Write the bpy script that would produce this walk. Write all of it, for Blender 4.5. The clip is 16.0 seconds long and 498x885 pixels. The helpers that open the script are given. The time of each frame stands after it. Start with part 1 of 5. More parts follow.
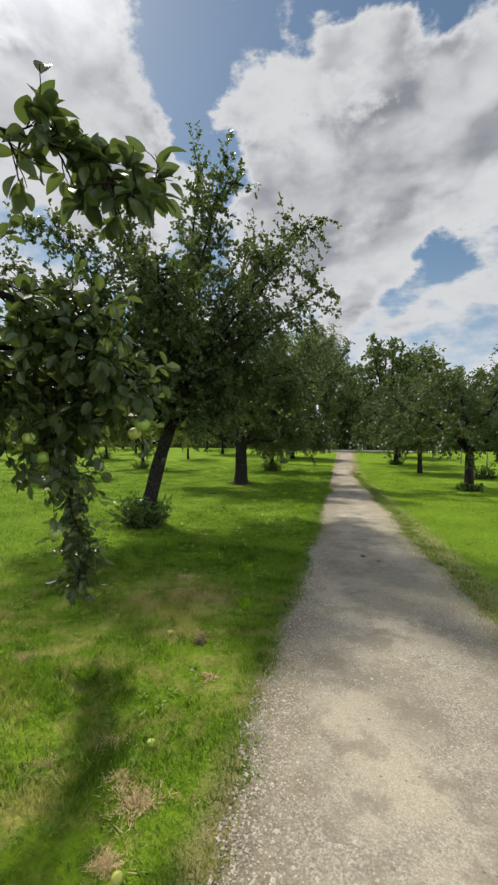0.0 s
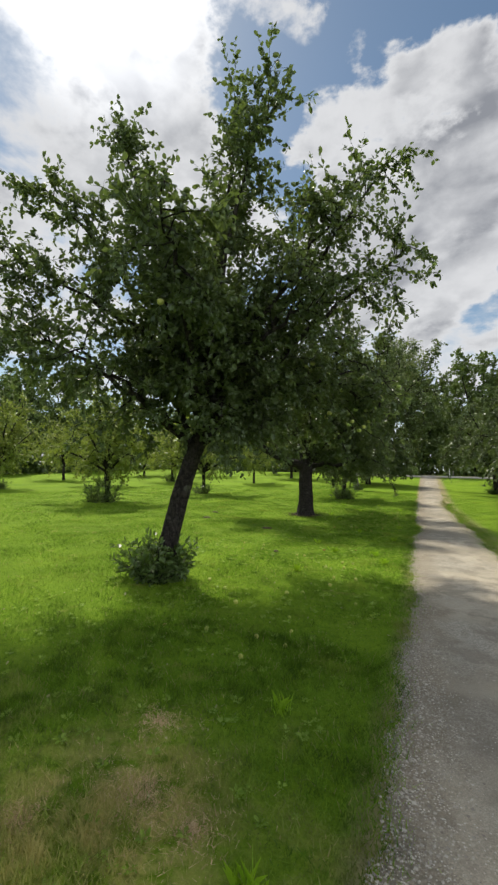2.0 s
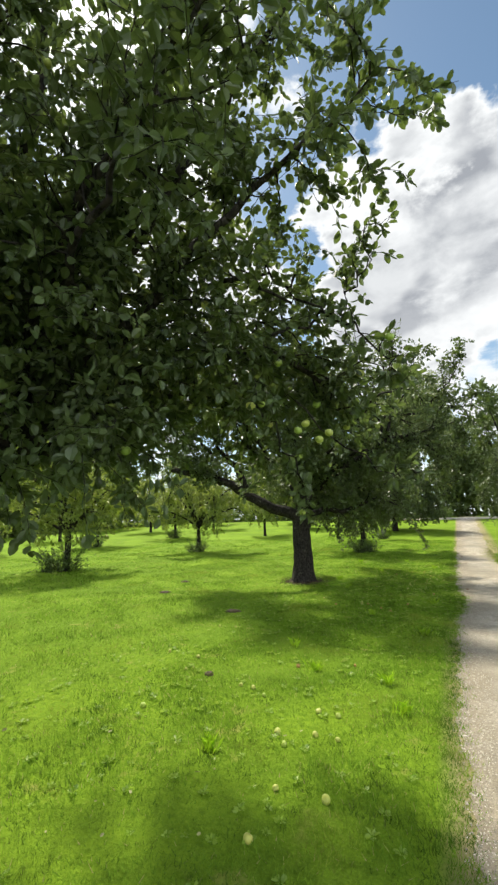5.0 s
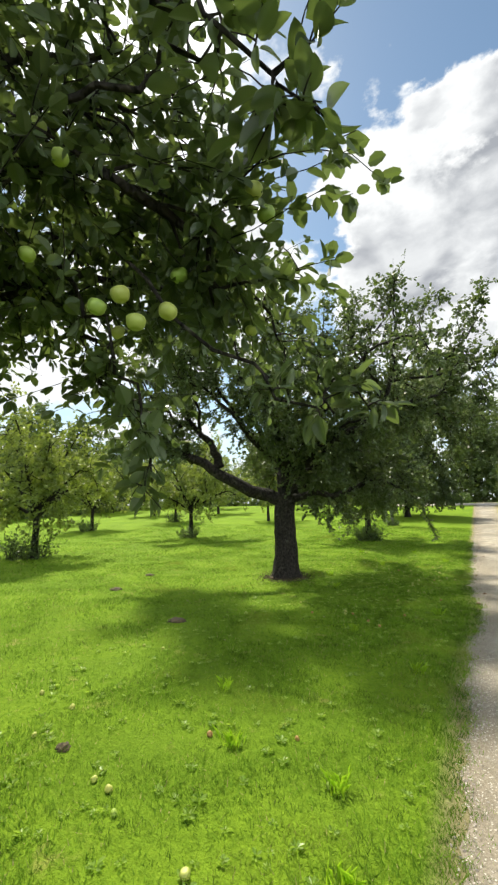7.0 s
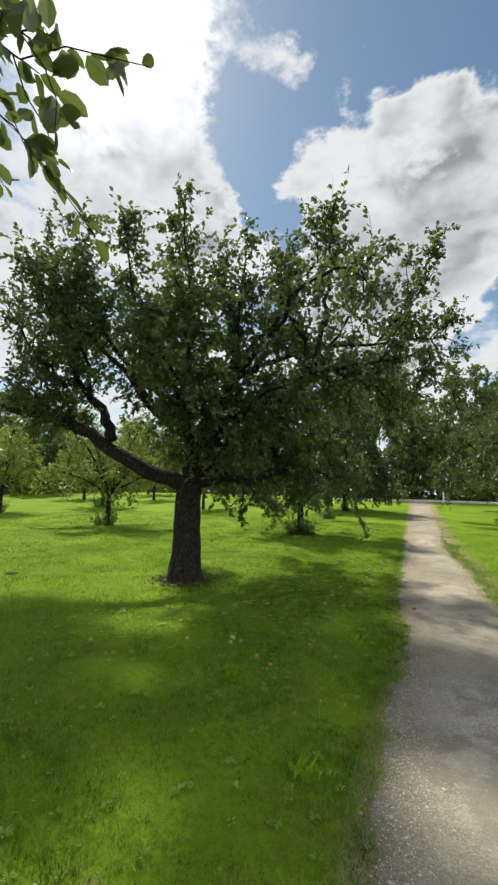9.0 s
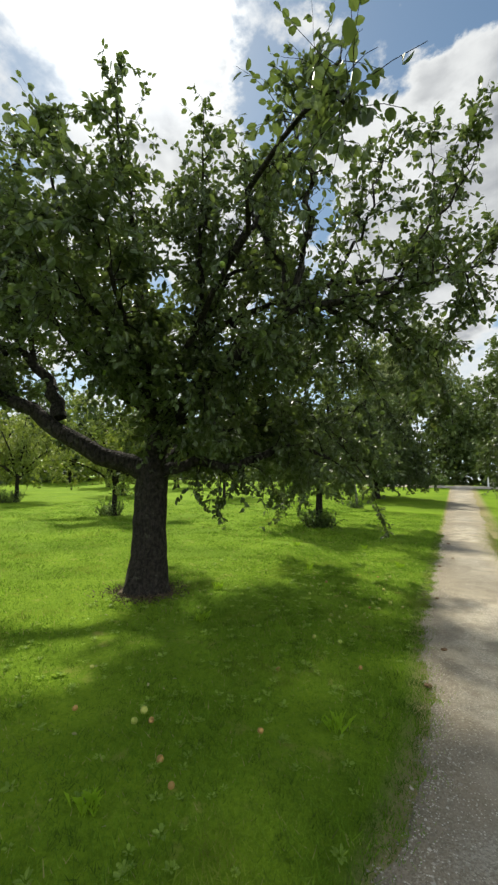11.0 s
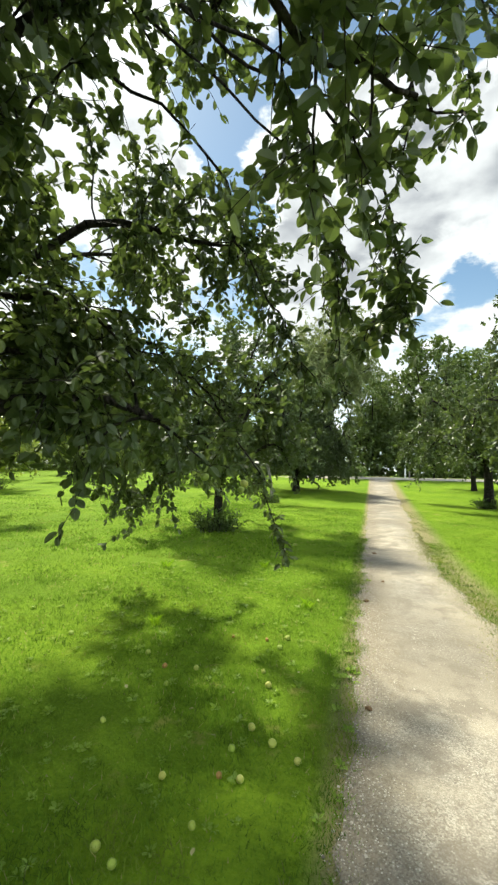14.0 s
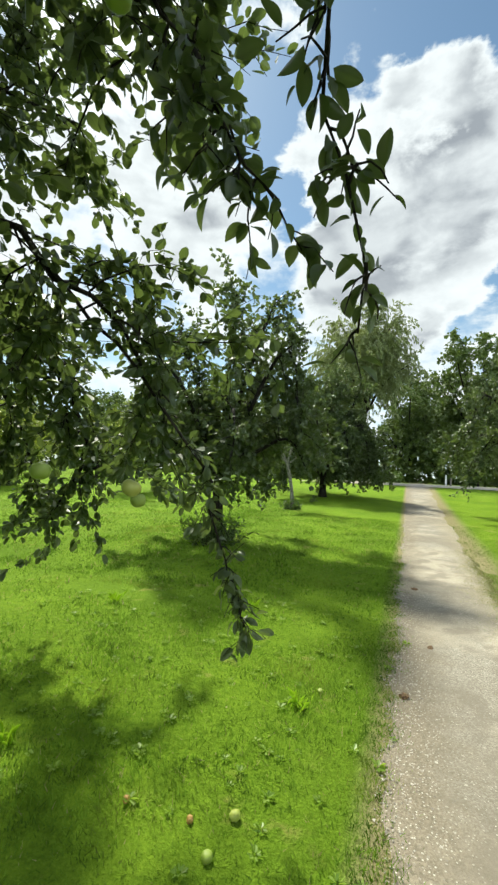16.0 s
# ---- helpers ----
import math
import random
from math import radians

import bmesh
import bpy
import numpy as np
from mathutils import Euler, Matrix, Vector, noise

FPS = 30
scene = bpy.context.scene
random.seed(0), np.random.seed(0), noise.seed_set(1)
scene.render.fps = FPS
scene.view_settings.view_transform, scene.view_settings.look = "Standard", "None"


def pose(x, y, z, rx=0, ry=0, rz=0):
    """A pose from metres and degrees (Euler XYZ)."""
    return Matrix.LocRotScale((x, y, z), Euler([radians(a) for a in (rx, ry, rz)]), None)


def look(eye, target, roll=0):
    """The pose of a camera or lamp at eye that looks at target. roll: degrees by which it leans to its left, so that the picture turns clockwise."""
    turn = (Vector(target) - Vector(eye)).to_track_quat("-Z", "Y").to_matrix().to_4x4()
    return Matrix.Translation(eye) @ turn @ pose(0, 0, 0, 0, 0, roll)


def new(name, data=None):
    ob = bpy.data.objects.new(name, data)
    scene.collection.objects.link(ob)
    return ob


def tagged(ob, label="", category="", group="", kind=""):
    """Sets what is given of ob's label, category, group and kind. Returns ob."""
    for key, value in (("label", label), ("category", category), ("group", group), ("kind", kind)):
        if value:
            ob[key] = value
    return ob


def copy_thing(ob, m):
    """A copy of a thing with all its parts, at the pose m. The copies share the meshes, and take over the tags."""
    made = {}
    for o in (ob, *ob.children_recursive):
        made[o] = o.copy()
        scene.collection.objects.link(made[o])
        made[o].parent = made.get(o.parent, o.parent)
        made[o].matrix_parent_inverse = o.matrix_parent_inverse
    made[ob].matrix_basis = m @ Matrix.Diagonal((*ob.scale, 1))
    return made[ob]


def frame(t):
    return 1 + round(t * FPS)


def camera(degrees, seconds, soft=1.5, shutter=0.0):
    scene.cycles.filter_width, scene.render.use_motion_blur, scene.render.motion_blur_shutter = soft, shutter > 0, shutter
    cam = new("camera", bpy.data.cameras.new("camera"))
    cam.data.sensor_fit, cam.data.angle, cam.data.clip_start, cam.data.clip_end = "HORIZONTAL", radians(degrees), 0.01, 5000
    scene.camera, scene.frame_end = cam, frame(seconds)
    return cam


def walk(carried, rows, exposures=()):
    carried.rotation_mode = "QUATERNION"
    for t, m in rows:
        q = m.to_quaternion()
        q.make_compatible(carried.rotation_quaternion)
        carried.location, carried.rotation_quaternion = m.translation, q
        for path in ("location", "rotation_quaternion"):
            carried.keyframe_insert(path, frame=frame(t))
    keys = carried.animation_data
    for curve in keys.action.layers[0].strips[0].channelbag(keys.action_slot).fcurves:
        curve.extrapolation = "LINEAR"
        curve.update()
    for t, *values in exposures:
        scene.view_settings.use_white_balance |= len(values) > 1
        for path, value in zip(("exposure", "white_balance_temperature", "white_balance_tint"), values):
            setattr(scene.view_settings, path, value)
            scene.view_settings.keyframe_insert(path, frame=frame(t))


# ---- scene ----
cam = camera(63.9, 16.0, soft=2.5)
PATH = [
    (0, (-0.068, -0.335, 1.511), (-0.564, 1.602, 1.532), 0.7),
    (0.5, (-0.176, 0.235, 1.52), (-0.667, 2.174, 1.523), -0.1),
    (1, (-0.269, 0.81, 1.52), (-0.567, 2.788, 1.524), 1.6),
    (1.5, (-0.311, 1.357, 1.527), (-0.87, 3.275, 1.628), 0.5),
    (2, (-0.389, 1.888, 1.533), (-1.226, 3.699, 1.666), 1.3),
    (2.5, (-0.399, 2.447, 1.507), (-1.351, 4.202, 1.625), 1.9),
    (3, (-0.403, 3.017, 1.538), (-1.481, 4.694, 1.688), 1.1),
    (3.5, (-0.464, 3.595, 1.535), (-1.439, 5.325, 1.771), 0.1),
    (6, (-0.517, 6.238, 1.619), (-1.453, 7.959, 2.024), -1.8),
    (6.5, (-0.54, 6.705, 1.583), (-1.45, 8.45, 1.938), -1.0),
    (7, (-0.502, 7.192, 1.587), (-1.506, 8.895, 1.889), -1.0),
    (7.5, (-0.574, 7.639, 1.542), (-1.601, 9.34, 1.773), 0.1),
    (8, (-0.562, 8.093, 1.553), (-1.524, 9.832, 1.784), 0.3),
    (8.5, (-0.528, 8.6, 1.589), (-1.477, 10.336, 1.878), -0.5),
    (9, (-0.552, 9.105, 1.538), (-1.344, 10.925, 1.787), 1.5),
    (11.5, (-0.47, 11.451, 1.585), (-1.438, 13.193, 1.759), 1.0),
    (12, (-0.539, 12.003, 1.572), (-1.434, 13.778, 1.788), 0.6),
    (12.5, (-0.567, 12.53, 1.621), (-1.378, 14.341, 1.874), 0.7),
    (13, (-0.691, 13.046, 1.604), (-1.405, 14.894, 1.876), 1.2),
    (13.5, (-0.74, 13.604, 1.575), (-1.383, 15.48, 1.838), 1.3),
    (14, (-0.78, 14.17, 1.561), (-1.405, 16.064, 1.705), 1.1),
    (14.5, (-0.844, 14.749, 1.532), (-1.344, 16.684, 1.583), 3.1),
    (15, (-0.861, 15.277, 1.487), (-1.619, 17.126, 1.575), 3.4),
    (15.5, (-0.919, 15.689, 1.516), (-1.729, 17.515, 1.606), 4.9),
    (16, (-0.888, 16.198, 1.533), (-1.664, 18.035, 1.685), 2.6),
]
walk(cam, [(t, look(eye, target, roll)) for t, eye, target, roll in PATH], [(0, 0.40, 6500, 10), (3.5, 0.74, 6500, 9), (6, 1.13, 6600, 7), (8, 0.95, 6600, 8), (9, 0.69, 6500, 8), (11.5, 0.82, 6600, 6), (12.5, 1.15, 6600, 4), (13.5, 1.26, 6570, 4), (14.2, 1.18, 6550, 3), (15, 1.05, 6500, 3), (16, 1.0, 6350, 2)])

# ---- light ----
SUN_AZ, SUN_EL = 48.5, 51.5          # degrees to the left of the walk's direction, and above the horizon


def heading(az, el):
    a, e = radians(az), radians(el)
    return Vector((-math.sin(a) * math.cos(e), math.cos(a) * math.cos(e), math.sin(e)))


sun = new("sun", bpy.data.lights.new("sun", "SUN"))
sun.data.energy, sun.data.angle, sun.data.color = 3.7, radians(4.0), (1.0, 0.935, 0.79)
sun.matrix_world = look(heading(SUN_AZ, SUN_EL) * 60, (0, 0, 0))


def link(tree, a, b):
    tree.links.new(a, b)


def math_node(tree, op, a, b=None, c=None, clamp=False):
    n = tree.nodes.new("ShaderNodeMath")
    n.operation, n.use_clamp = op, clamp
    for i, v in enumerate((a, b, c)):
        if v is None:
            continue
        if isinstance(v, (int, float)):
            n.inputs[i].default_value = v
        else:
            link(tree, v, n.inputs[i])
    return n.outputs[0]


def span(tree, value, a, b, c=0.0, d=1.0, smooth=True):
    n = tree.nodes.new("ShaderNodeMapRange")
    n.interpolation_type = "SMOOTHSTEP" if smooth else "LINEAR"
    link(tree, value, n.inputs["Value"])
    for k, v in (("From Min", a), ("From Max", b), ("To Min", c), ("To Max", d)):
        n.inputs[k].default_value = v
    return n.outputs["Result"]


def blend(tree, fac, a, b):
    n = tree.nodes.new("ShaderNodeMix")
    n.data_type = "RGBA"
    for sock, v in ((n.inputs[0], fac), (n.inputs[6], a), (n.inputs[7], b)):
        if isinstance(v, (int, float)):
            sock.default_value = v
        elif isinstance(v, tuple):
            sock.default_value = (*v, 1) if len(v) == 3 else v
        else:
            link(tree, v, sock)
    return n.outputs[2]


def noise_node(tree, vec, scale, detail=4.0, rough=0.55, distortion=0.0):
    n = tree.nodes.new("ShaderNodeTexNoise")
    n.inputs["Scale"].default_value, n.inputs["Detail"].default_value = scale, detail
    n.inputs["Roughness"].default_value, n.inputs["Distortion"].default_value = rough, distortion
    if vec is not None:
        link(tree, vec, n.inputs["Vector"])
    return n.outputs["Fac"]


def make_sky():
    w = bpy.data.worlds.new("sky")
    scene.world = w
    w.use_nodes = True
    t = w.node_tree
    t.nodes.clear()
    sky = t.nodes.new("ShaderNodeTexSky")
    sky.sky_type, sky.sun_disc = "NISHITA", False
    sky.sun_elevation, sky.sun_rotation = radians(SUN_EL), radians(-SUN_AZ)
    sky.air_density, sky.dust_density, sky.ozone_density = 1.0, 0.3, 1.0
    co = t.nodes.new("ShaderNodeTexCoord")
    d = co.outputs["Generated"]
    sep = t.nodes.new("ShaderNodeSeparateXYZ")
    link(t, d, sep.inputs[0])
    squat = t.nodes.new("ShaderNodeVectorMath")        # clouds are broader than they are tall
    squat.operation = "MULTIPLY"
    link(t, d, squat.inputs[0])
    squat.inputs[1].default_value = (1.0, 1.0, 1.7)
    big = noise_node(t, squat.outputs[0], 4.2, 12, 0.56, 0.25)
    fine = noise_node(t, squat.outputs[0], 11.0, 8, 0.6, 0.2)

    ragged = t.nodes.new("ShaderNodeTexNoise")
    ragged.inputs["Scale"].default_value, ragged.inputs["Detail"].default_value, ragged.inputs["Roughness"].default_value = 4.5, 7.0, 0.58
    link(t, squat.outputs[0], ragged.inputs["Vector"])
    off = t.nodes.new("ShaderNodeVectorMath")
    off.operation = "MULTIPLY_ADD"
    link(t, ragged.outputs["Color"], off.inputs[0])
    off.inputs[1].default_value = (0.46, 0.46, 0.46)
    link(t, d, off.inputs[2])
    back = t.nodes.new("ShaderNodeVectorMath")
    back.operation = "SUBTRACT"
    link(t, off.outputs[0], back.inputs[0])
    back.inputs[1].default_value = (0.23, 0.23, 0.23)
    torn = t.nodes.new("ShaderNodeVectorMath")
    torn.operation = "NORMALIZE"
    link(t, back.outputs[0], torn.inputs[0])

    def lobe(az, el, radius, way=None):
        n = t.nodes.new("ShaderNodeVectorMath")
        n.operation = "DOT_PRODUCT"
        link(t, way or d, n.inputs[0])
        n.inputs[1].default_value = heading(az, el)
        return span(t, n.outputs["Value"], math.cos(radians(radius)), 1.0)

    cover = math_node(t, "ADD", math_node(t, "MULTIPLY", big, 1.0), math_node(t, "MULTIPLY", fine, 0.36))
    # cloud banks and the gaps of blue between them
    for az, el, radius, amount in ((-2, 36, 17, 0.24), (8, 40, 9, 0.10), (-19, 34, 18, 0.16), (6, 26, 14, 0.20), (38, 37, 13, 0.24),
                                   (42, 52, 17, 0.16), (62, 30, 26, 0.10), (19, 50, 5, 0.12), (14, 30, 9, 0.12), (28, 28, 14, 0.08),
                                   (25, 44, 9, -0.30), (20, 38, 6, -0.22), (27, 53, 5, -0.14), (4, 53, 12, -0.30), (-9, 48, 9, -0.20), (-10, 22, 5, -0.14), (-22, 54, 16, -0.14)):
        cover = math_node(t, "MULTIPLY_ADD", lobe(az, el, radius, torn.outputs[0]), amount, cover)
    mask = span(t, cover, 0.60, 0.79)
    thick = span(t, cover, 0.72, 0.98)
    grey = span(t, noise_node(t, squat.outputs[0], 3.6, 6, 0.5, 0.15), 0.38, 0.60)
    # the side of each billow that is turned from the sun is greyer
    sx, sy, sz = heading(SUN_AZ, SUN_EL)
    nudge = t.nodes.new("ShaderNodeMix")
    nudge.data_type = "VECTOR"
    nudge.inputs[0].default_value = 0.10
    link(t, squat.outputs[0], nudge.inputs[4])
    nudge.inputs[5].default_value = (sx, sy, sz * 1.7)
    lit = math_node(t, "SUBTRACT", noise_node(t, nudge.outputs[1], 5.0, 3, 0.45, 0.2), noise_node(t, squat.outputs[0], 5.0, 3, 0.45, 0.2))
    relief = span(t, lit, -0.05, 0.14)
    shade = math_node(t, "MULTIPLY", thick, math_node(t, "MULTIPLY_ADD", relief, 0.65, math_node(t, "MULTIPLY", grey, 0.45), clamp=True))
    heart = math_node(t, "MAXIMUM", lobe(-1, 36, 15, torn.outputs[0]), lobe(35, 37, 9, torn.outputs[0]))
    shade = math_node(t, "MULTIPLY_ADD", math_node(t, "MULTIPLY", heart, math_node(t, "MULTIPLY", thick, span(t, fine, 0.30, 0.72))), 0.42, math_node(t, "MULTIPLY", shade, 0.82), clamp=True)
    cloud = blend(t, shade, (4.05, 4.1, 4.2), (1.55, 1.63, 1.82))
    glow = lobe(SUN_AZ, SUN_EL, 18)
    away = t.nodes.new("ShaderNodeVectorMath")      # clouds opposite the sun, out of view, are boosted to fill the shade
    away.operation = "DOT_PRODUCT"
    link(t, d, away.inputs[0])
    away.inputs[1].default_value = heading(SUN_AZ, SUN_EL)
    fill_gain = span(t, away.outputs["Value"], 0.45, -0.25, 1.0, 4.6)
    bright = t.nodes.new("ShaderNodeVectorMath")
    bright.operation = "SCALE"
    link(t, cloud, bright.inputs[0])
    link(t, math_node(t, "MULTIPLY_ADD", math_node(t, "POWER", glow, 3.0), 0.9, fill_gain), bright.inputs["Scale"])
    low = span(t, sep.outputs[2], 0.0, 0.45, 0.6, 0.0)
    blue = t.nodes.new("ShaderNodeVectorMath")
    blue.operation = "MULTIPLY"
    link(t, sky.outputs[0], blue.inputs[0])
    blue.inputs[1].default_value = (0.54, 0.57, 0.53)
    hazy = blend(t, low, blue.outputs[0], (3.4, 4.0, 4.7))
    out = blend(t, mask, hazy, bright.outputs[0])
    bg = t.nodes.new("ShaderNodeBackground")
    bg.inputs["Strength"].default_value = 0.128
    link(t, out, bg.inputs["Color"])
    o = t.nodes.new("ShaderNodeOutputWorld")
    link(t, bg.outputs[0], o.inputs["Surface"])


make_sky()


# ---- materials ----
def material(name):
    m = bpy.data.materials.new(name)
    m.use_nodes = True
    t = m.node_tree
    return m, t, t.nodes["Principled BSDF"]


def place_of(t, kind="Object"):
    return t.nodes.new("ShaderNodeTexCoord").outputs[kind]


def position(t):
    return t.nodes.new("ShaderNodeNewGeometry").outputs["Position"]


def island(t):
    return t.nodes.new("ShaderNodeNewGeometry").outputs["Random Per Island"]


def bump(t, bsdf, height, strength, distance=0.02):
    n = t.nodes.new("ShaderNodeBump")
    n.inputs["Strength"].default_value, n.inputs["Distance"].default_value = strength, distance
    link(t, height, n.inputs["Height"])
    link(t, n.outputs[0], bsdf.inputs["Normal"])


def leaf_material(name, dark, light, thin=0.35, gloss=0.42):
    """Leaves: each one its own green, light shining through."""
    m, t, b = material(name)
    r = island(t)
    col = blend(t, r, dark, light)
    patch = noise_node(t, position(t), 1.3, 3)
    col = blend(t, span(t, patch, 0.35, 0.7, 0.0, 0.45), col, light)
    link(t, col, b.inputs["Base Color"])
    b.inputs["Roughness"].default_value = gloss
    b.inputs["Specular IOR Level"].default_value = 0.5
    tr = t.nodes.new("ShaderNodeBsdfTranslucent")
    link(t, blend(t, 0.55, col, (light[0] * 1.9, light[1] * 1.9, light[2] * 0.8)), tr.inputs["Color"])
    mix = t.nodes.new("ShaderNodeMixShader")
    mix.inputs[0].default_value = thin
    link(t, b.outputs[0], mix.inputs[1])
    link(t, tr.outputs[0], mix.inputs[2])
    link(t, mix.outputs[0], t.nodes["Material Output"].inputs["Surface"])
    return m


def bark_material(name, dark, light, cracks=16.0):
    m, t, b = material(name)
    co = place_of(t)
    mp = t.nodes.new("ShaderNodeMapping")
    mp.inputs["Scale"].default_value = (1, 1, 0.3)
    link(t, co, mp.inputs[0])
    v = t.nodes.new("ShaderNodeTexVoronoi")
    v.feature = "DISTANCE_TO_EDGE"
    v.inputs["Scale"].default_value = cracks
    link(t, mp.outputs[0], v.inputs["Vector"])
    plate = span(t, v.outputs["Distance"], 0.0, 0.22)
    n = noise_node(t, co, 22, 5)
    lichen = span(t, noise_node(t, co, 7, 5, 0.65), 0.58, 0.7)
    col = blend(t, plate, tuple(c * 0.45 for c in dark), dark)
    col = blend(t, span(t, n, 0.35, 0.7, 0, 0.7), col, light)
    col = blend(t, math_node(t, "MULTIPLY", lichen, 0.22), col, (0.22, 0.24, 0.17))
    link(t, col, b.inputs["Base Color"])
    b.inputs["Roughness"].default_value = 0.92
    b.inputs["Specular IOR Level"].default_value = 0.2
    bump(t, b, math_node(t, "MULTIPLY_ADD", n, 0.5, plate), 0.9, 0.02)
    return m


def across_path(t, p):
    """How far right of the path's left edge, and left of its right edge, a place lies, in metres."""
    sep = t.nodes.new("ShaderNodeSeparateXYZ")
    link(t, p, sep.inputs[0])
    x, y = sep.outputs[0], sep.outputs[1]
    yc = math_node(t, "MINIMUM", math_node(t, "MAXIMUM", y, 0.0), 22.0)
    yf = math_node(t, "MINIMUM", math_node(t, "MAXIMUM", math_node(t, "SUBTRACT", y, 22.0), 0.0), 28.0)
    left = math_node(t, "SUBTRACT", math_node(t, "MULTIPLY_ADD", yc, -0.027, -0.5), math_node(t, "MULTIPLY", yf, 0.018))
    for at, wide, amount in ((7.0, 2.0, 0.08), (13.9, 1.3, 0.14)):
        u = math_node(t, "MULTIPLY", math_node(t, "SUBTRACT", y, at), 1 / wide)
        left = math_node(t, "MULTIPLY_ADD", math_node(t, "EXPONENT", math_node(t, "MULTIPLY", math_node(t, "MULTIPLY", u, u), -1.0)), amount, left)
    right = math_node(t, "SUBTRACT", math_node(t, "MULTIPLY_ADD", yc, -0.053, 1.3), math_node(t, "MULTIPLY", yf, 0.008))
    return math_node(t, "SUBTRACT", x, left), math_node(t, "SUBTRACT", right, x)


def lawn_material():
    m, t, b = material("lawn")
    p = position(t)
    patch = noise_node(t, p, 0.45, 4, 0.6)
    mid = noise_node(t, p, 3.2, 5, 0.65)
    fine = noise_node(t, p, 60, 4, 0.7)
    tuft = noise_node(t, p, 17, 4, 0.7)
    col = blend(t, span(t, patch, 0.3, 0.7), (0.128, 0.223, 0.014), (0.212, 0.340, 0.020))
    col = blend(t, span(t, tuft, 0.35, 0.72, 0, 0.7), col, (0.092, 0.172, 0.010))
    col = blend(t, span(t, fine, 0.42, 0.75, 0, 0.6), col, (0.235, 0.36, 0.03))
    dry = math_node(t, "MULTIPLY", span(t, mid, 0.56, 0.72), span(t, noise_node(t, p, 0.8, 3), 0.46, 0.62))
    col = blend(t, math_node(t, "MULTIPLY", dry, 0.75), col, (0.34, 0.32, 0.09))
    # worn, yellowed turf where the walk begins
    sep = t.nodes.new("ShaderNodeSeparateXYZ")
    link(t, p, sep.inputs[0])
    worn = math_node(t, "MULTIPLY", span(t, sep.outputs[1], 4.6, 2.2), span(t, noise_node(t, p, 3.1, 6, 0.7), 0.46, 0.66))
    spot = t.nodes.new("ShaderNodeVectorMath")
    spot.operation = "DISTANCE"
    link(t, p, spot.inputs[0])
    spot.inputs[1].default_value = (-1.7, 3.3, 0)
    straw = math_node(t, "MULTIPLY", span(t, spot.outputs["Value"], 0.85, 0.2), span(t, noise_node(t, p, 6, 5, 0.7), 0.36, 0.58))
    col = blend(t, math_node(t, "MAXIMUM", math_node(t, "MULTIPLY", worn, 0.65), math_node(t, "MULTIPLY", straw, 0.85)), col, (0.41, 0.38, 0.12))
    # trodden soil and grit along the path's edges
    a, c = across_path(t, p)
    ragged = math_node(t, "MULTIPLY", math_node(t, "SUBTRACT", noise_node(t, p, 7, 5, 0.7), 0.5), 0.7)
    bare = math_node(t, "MAXIMUM", span(t, math_node(t, "ADD", a, ragged), 0.0, 0.12), span(t, math_node(t, "ADD", c, ragged), -0.22, 0.06))
    bare = math_node(t, "MULTIPLY", bare, math_node(t, "MULTIPLY", span(t, a, -0.2, -0.02), span(t, c, -0.6, -0.15)))
    col = blend(t, math_node(t, "MULTIPLY", bare, 0.85), col, blend(t, fine, (0.22, 0.175, 0.09), (0.43, 0.36, 0.22)))
    link(t, col, b.inputs["Base Color"])
    b.inputs["Roughness"].default_value = 0.85
    b.inputs["Specular IOR Level"].default_value = 0.06
    bump(t, b, math_node(t, "ADD", math_node(t, "MULTIPLY", tuft, 1.2), fine), 0.8, 0.05)
    return m


def blade_material(name="grass_blades"):
    m, t, b = material(name)
    r = island(t)
    col = blend(t, r, (0.103, 0.203, 0.018), (0.222, 0.365, 0.034))
    straw = span(t, math_node(t, "FRACT", math_node(t, "MULTIPLY", r, 37.0)), 0.93, 0.97)
    col = blend(t, straw, col, (0.42, 0.38, 0.16))
    p = position(t)
    clump = noise_node(t, p, 5.5, 5, 0.65)
    col = blend(t, span(t, clump, 0.46, 0.62, 0, 0.8), col, (0.055, 0.115, 0.012))
    col = blend(t, span(t, noise_node(t, p, 1.1, 4, 0.6), 0.52, 0.70, 0, 0.55), col, (0.30, 0.34, 0.06))
    sep = t.nodes.new("ShaderNodeSeparateXYZ")
    link(t, p, sep.inputs[0])
    worn = math_node(t, "MULTIPLY", span(t, sep.outputs[1], 4.8, 2.6), span(t, noise_node(t, p, 3.1, 6, 0.7), 0.46, 0.62))
    spot = t.nodes.new("ShaderNodeVectorMath")
    spot.operation = "DISTANCE"
    link(t, p, spot.inputs[0])
    spot.inputs[1].default_value = (-1.7, 3.3, 0)
    dead = math_node(t, "MULTIPLY", span(t, spot.outputs["Value"], 0.85, 0.2), span(t, noise_node(t, p, 6, 5, 0.7), 0.36, 0.58))
    col = blend(t, math_node(t, "MAXIMUM", math_node(t, "MULTIPLY", worn, 0.6), math_node(t, "MULTIPLY", dead, 0.9)), col, (0.52, 0.45, 0.18))
    link(t, col, b.inputs["Base Color"])
    b.inputs["Roughness"].default_value = 0.6
    b.inputs["Specular IOR Level"].default_value = 0.06
    tr = t.nodes.new("ShaderNodeBsdfTranslucent")
    link(t, col, tr.inputs["Color"])
    mix = t.nodes.new("ShaderNodeMixShader")
    mix.inputs[0].default_value = 0.55
    link(t, b.outputs[0], mix.inputs[1])
    link(t, tr.outputs[0], mix.inputs[2])
    link(t, mix.outputs[0], t.nodes["Material Output"].inputs["Surface"])
    return m


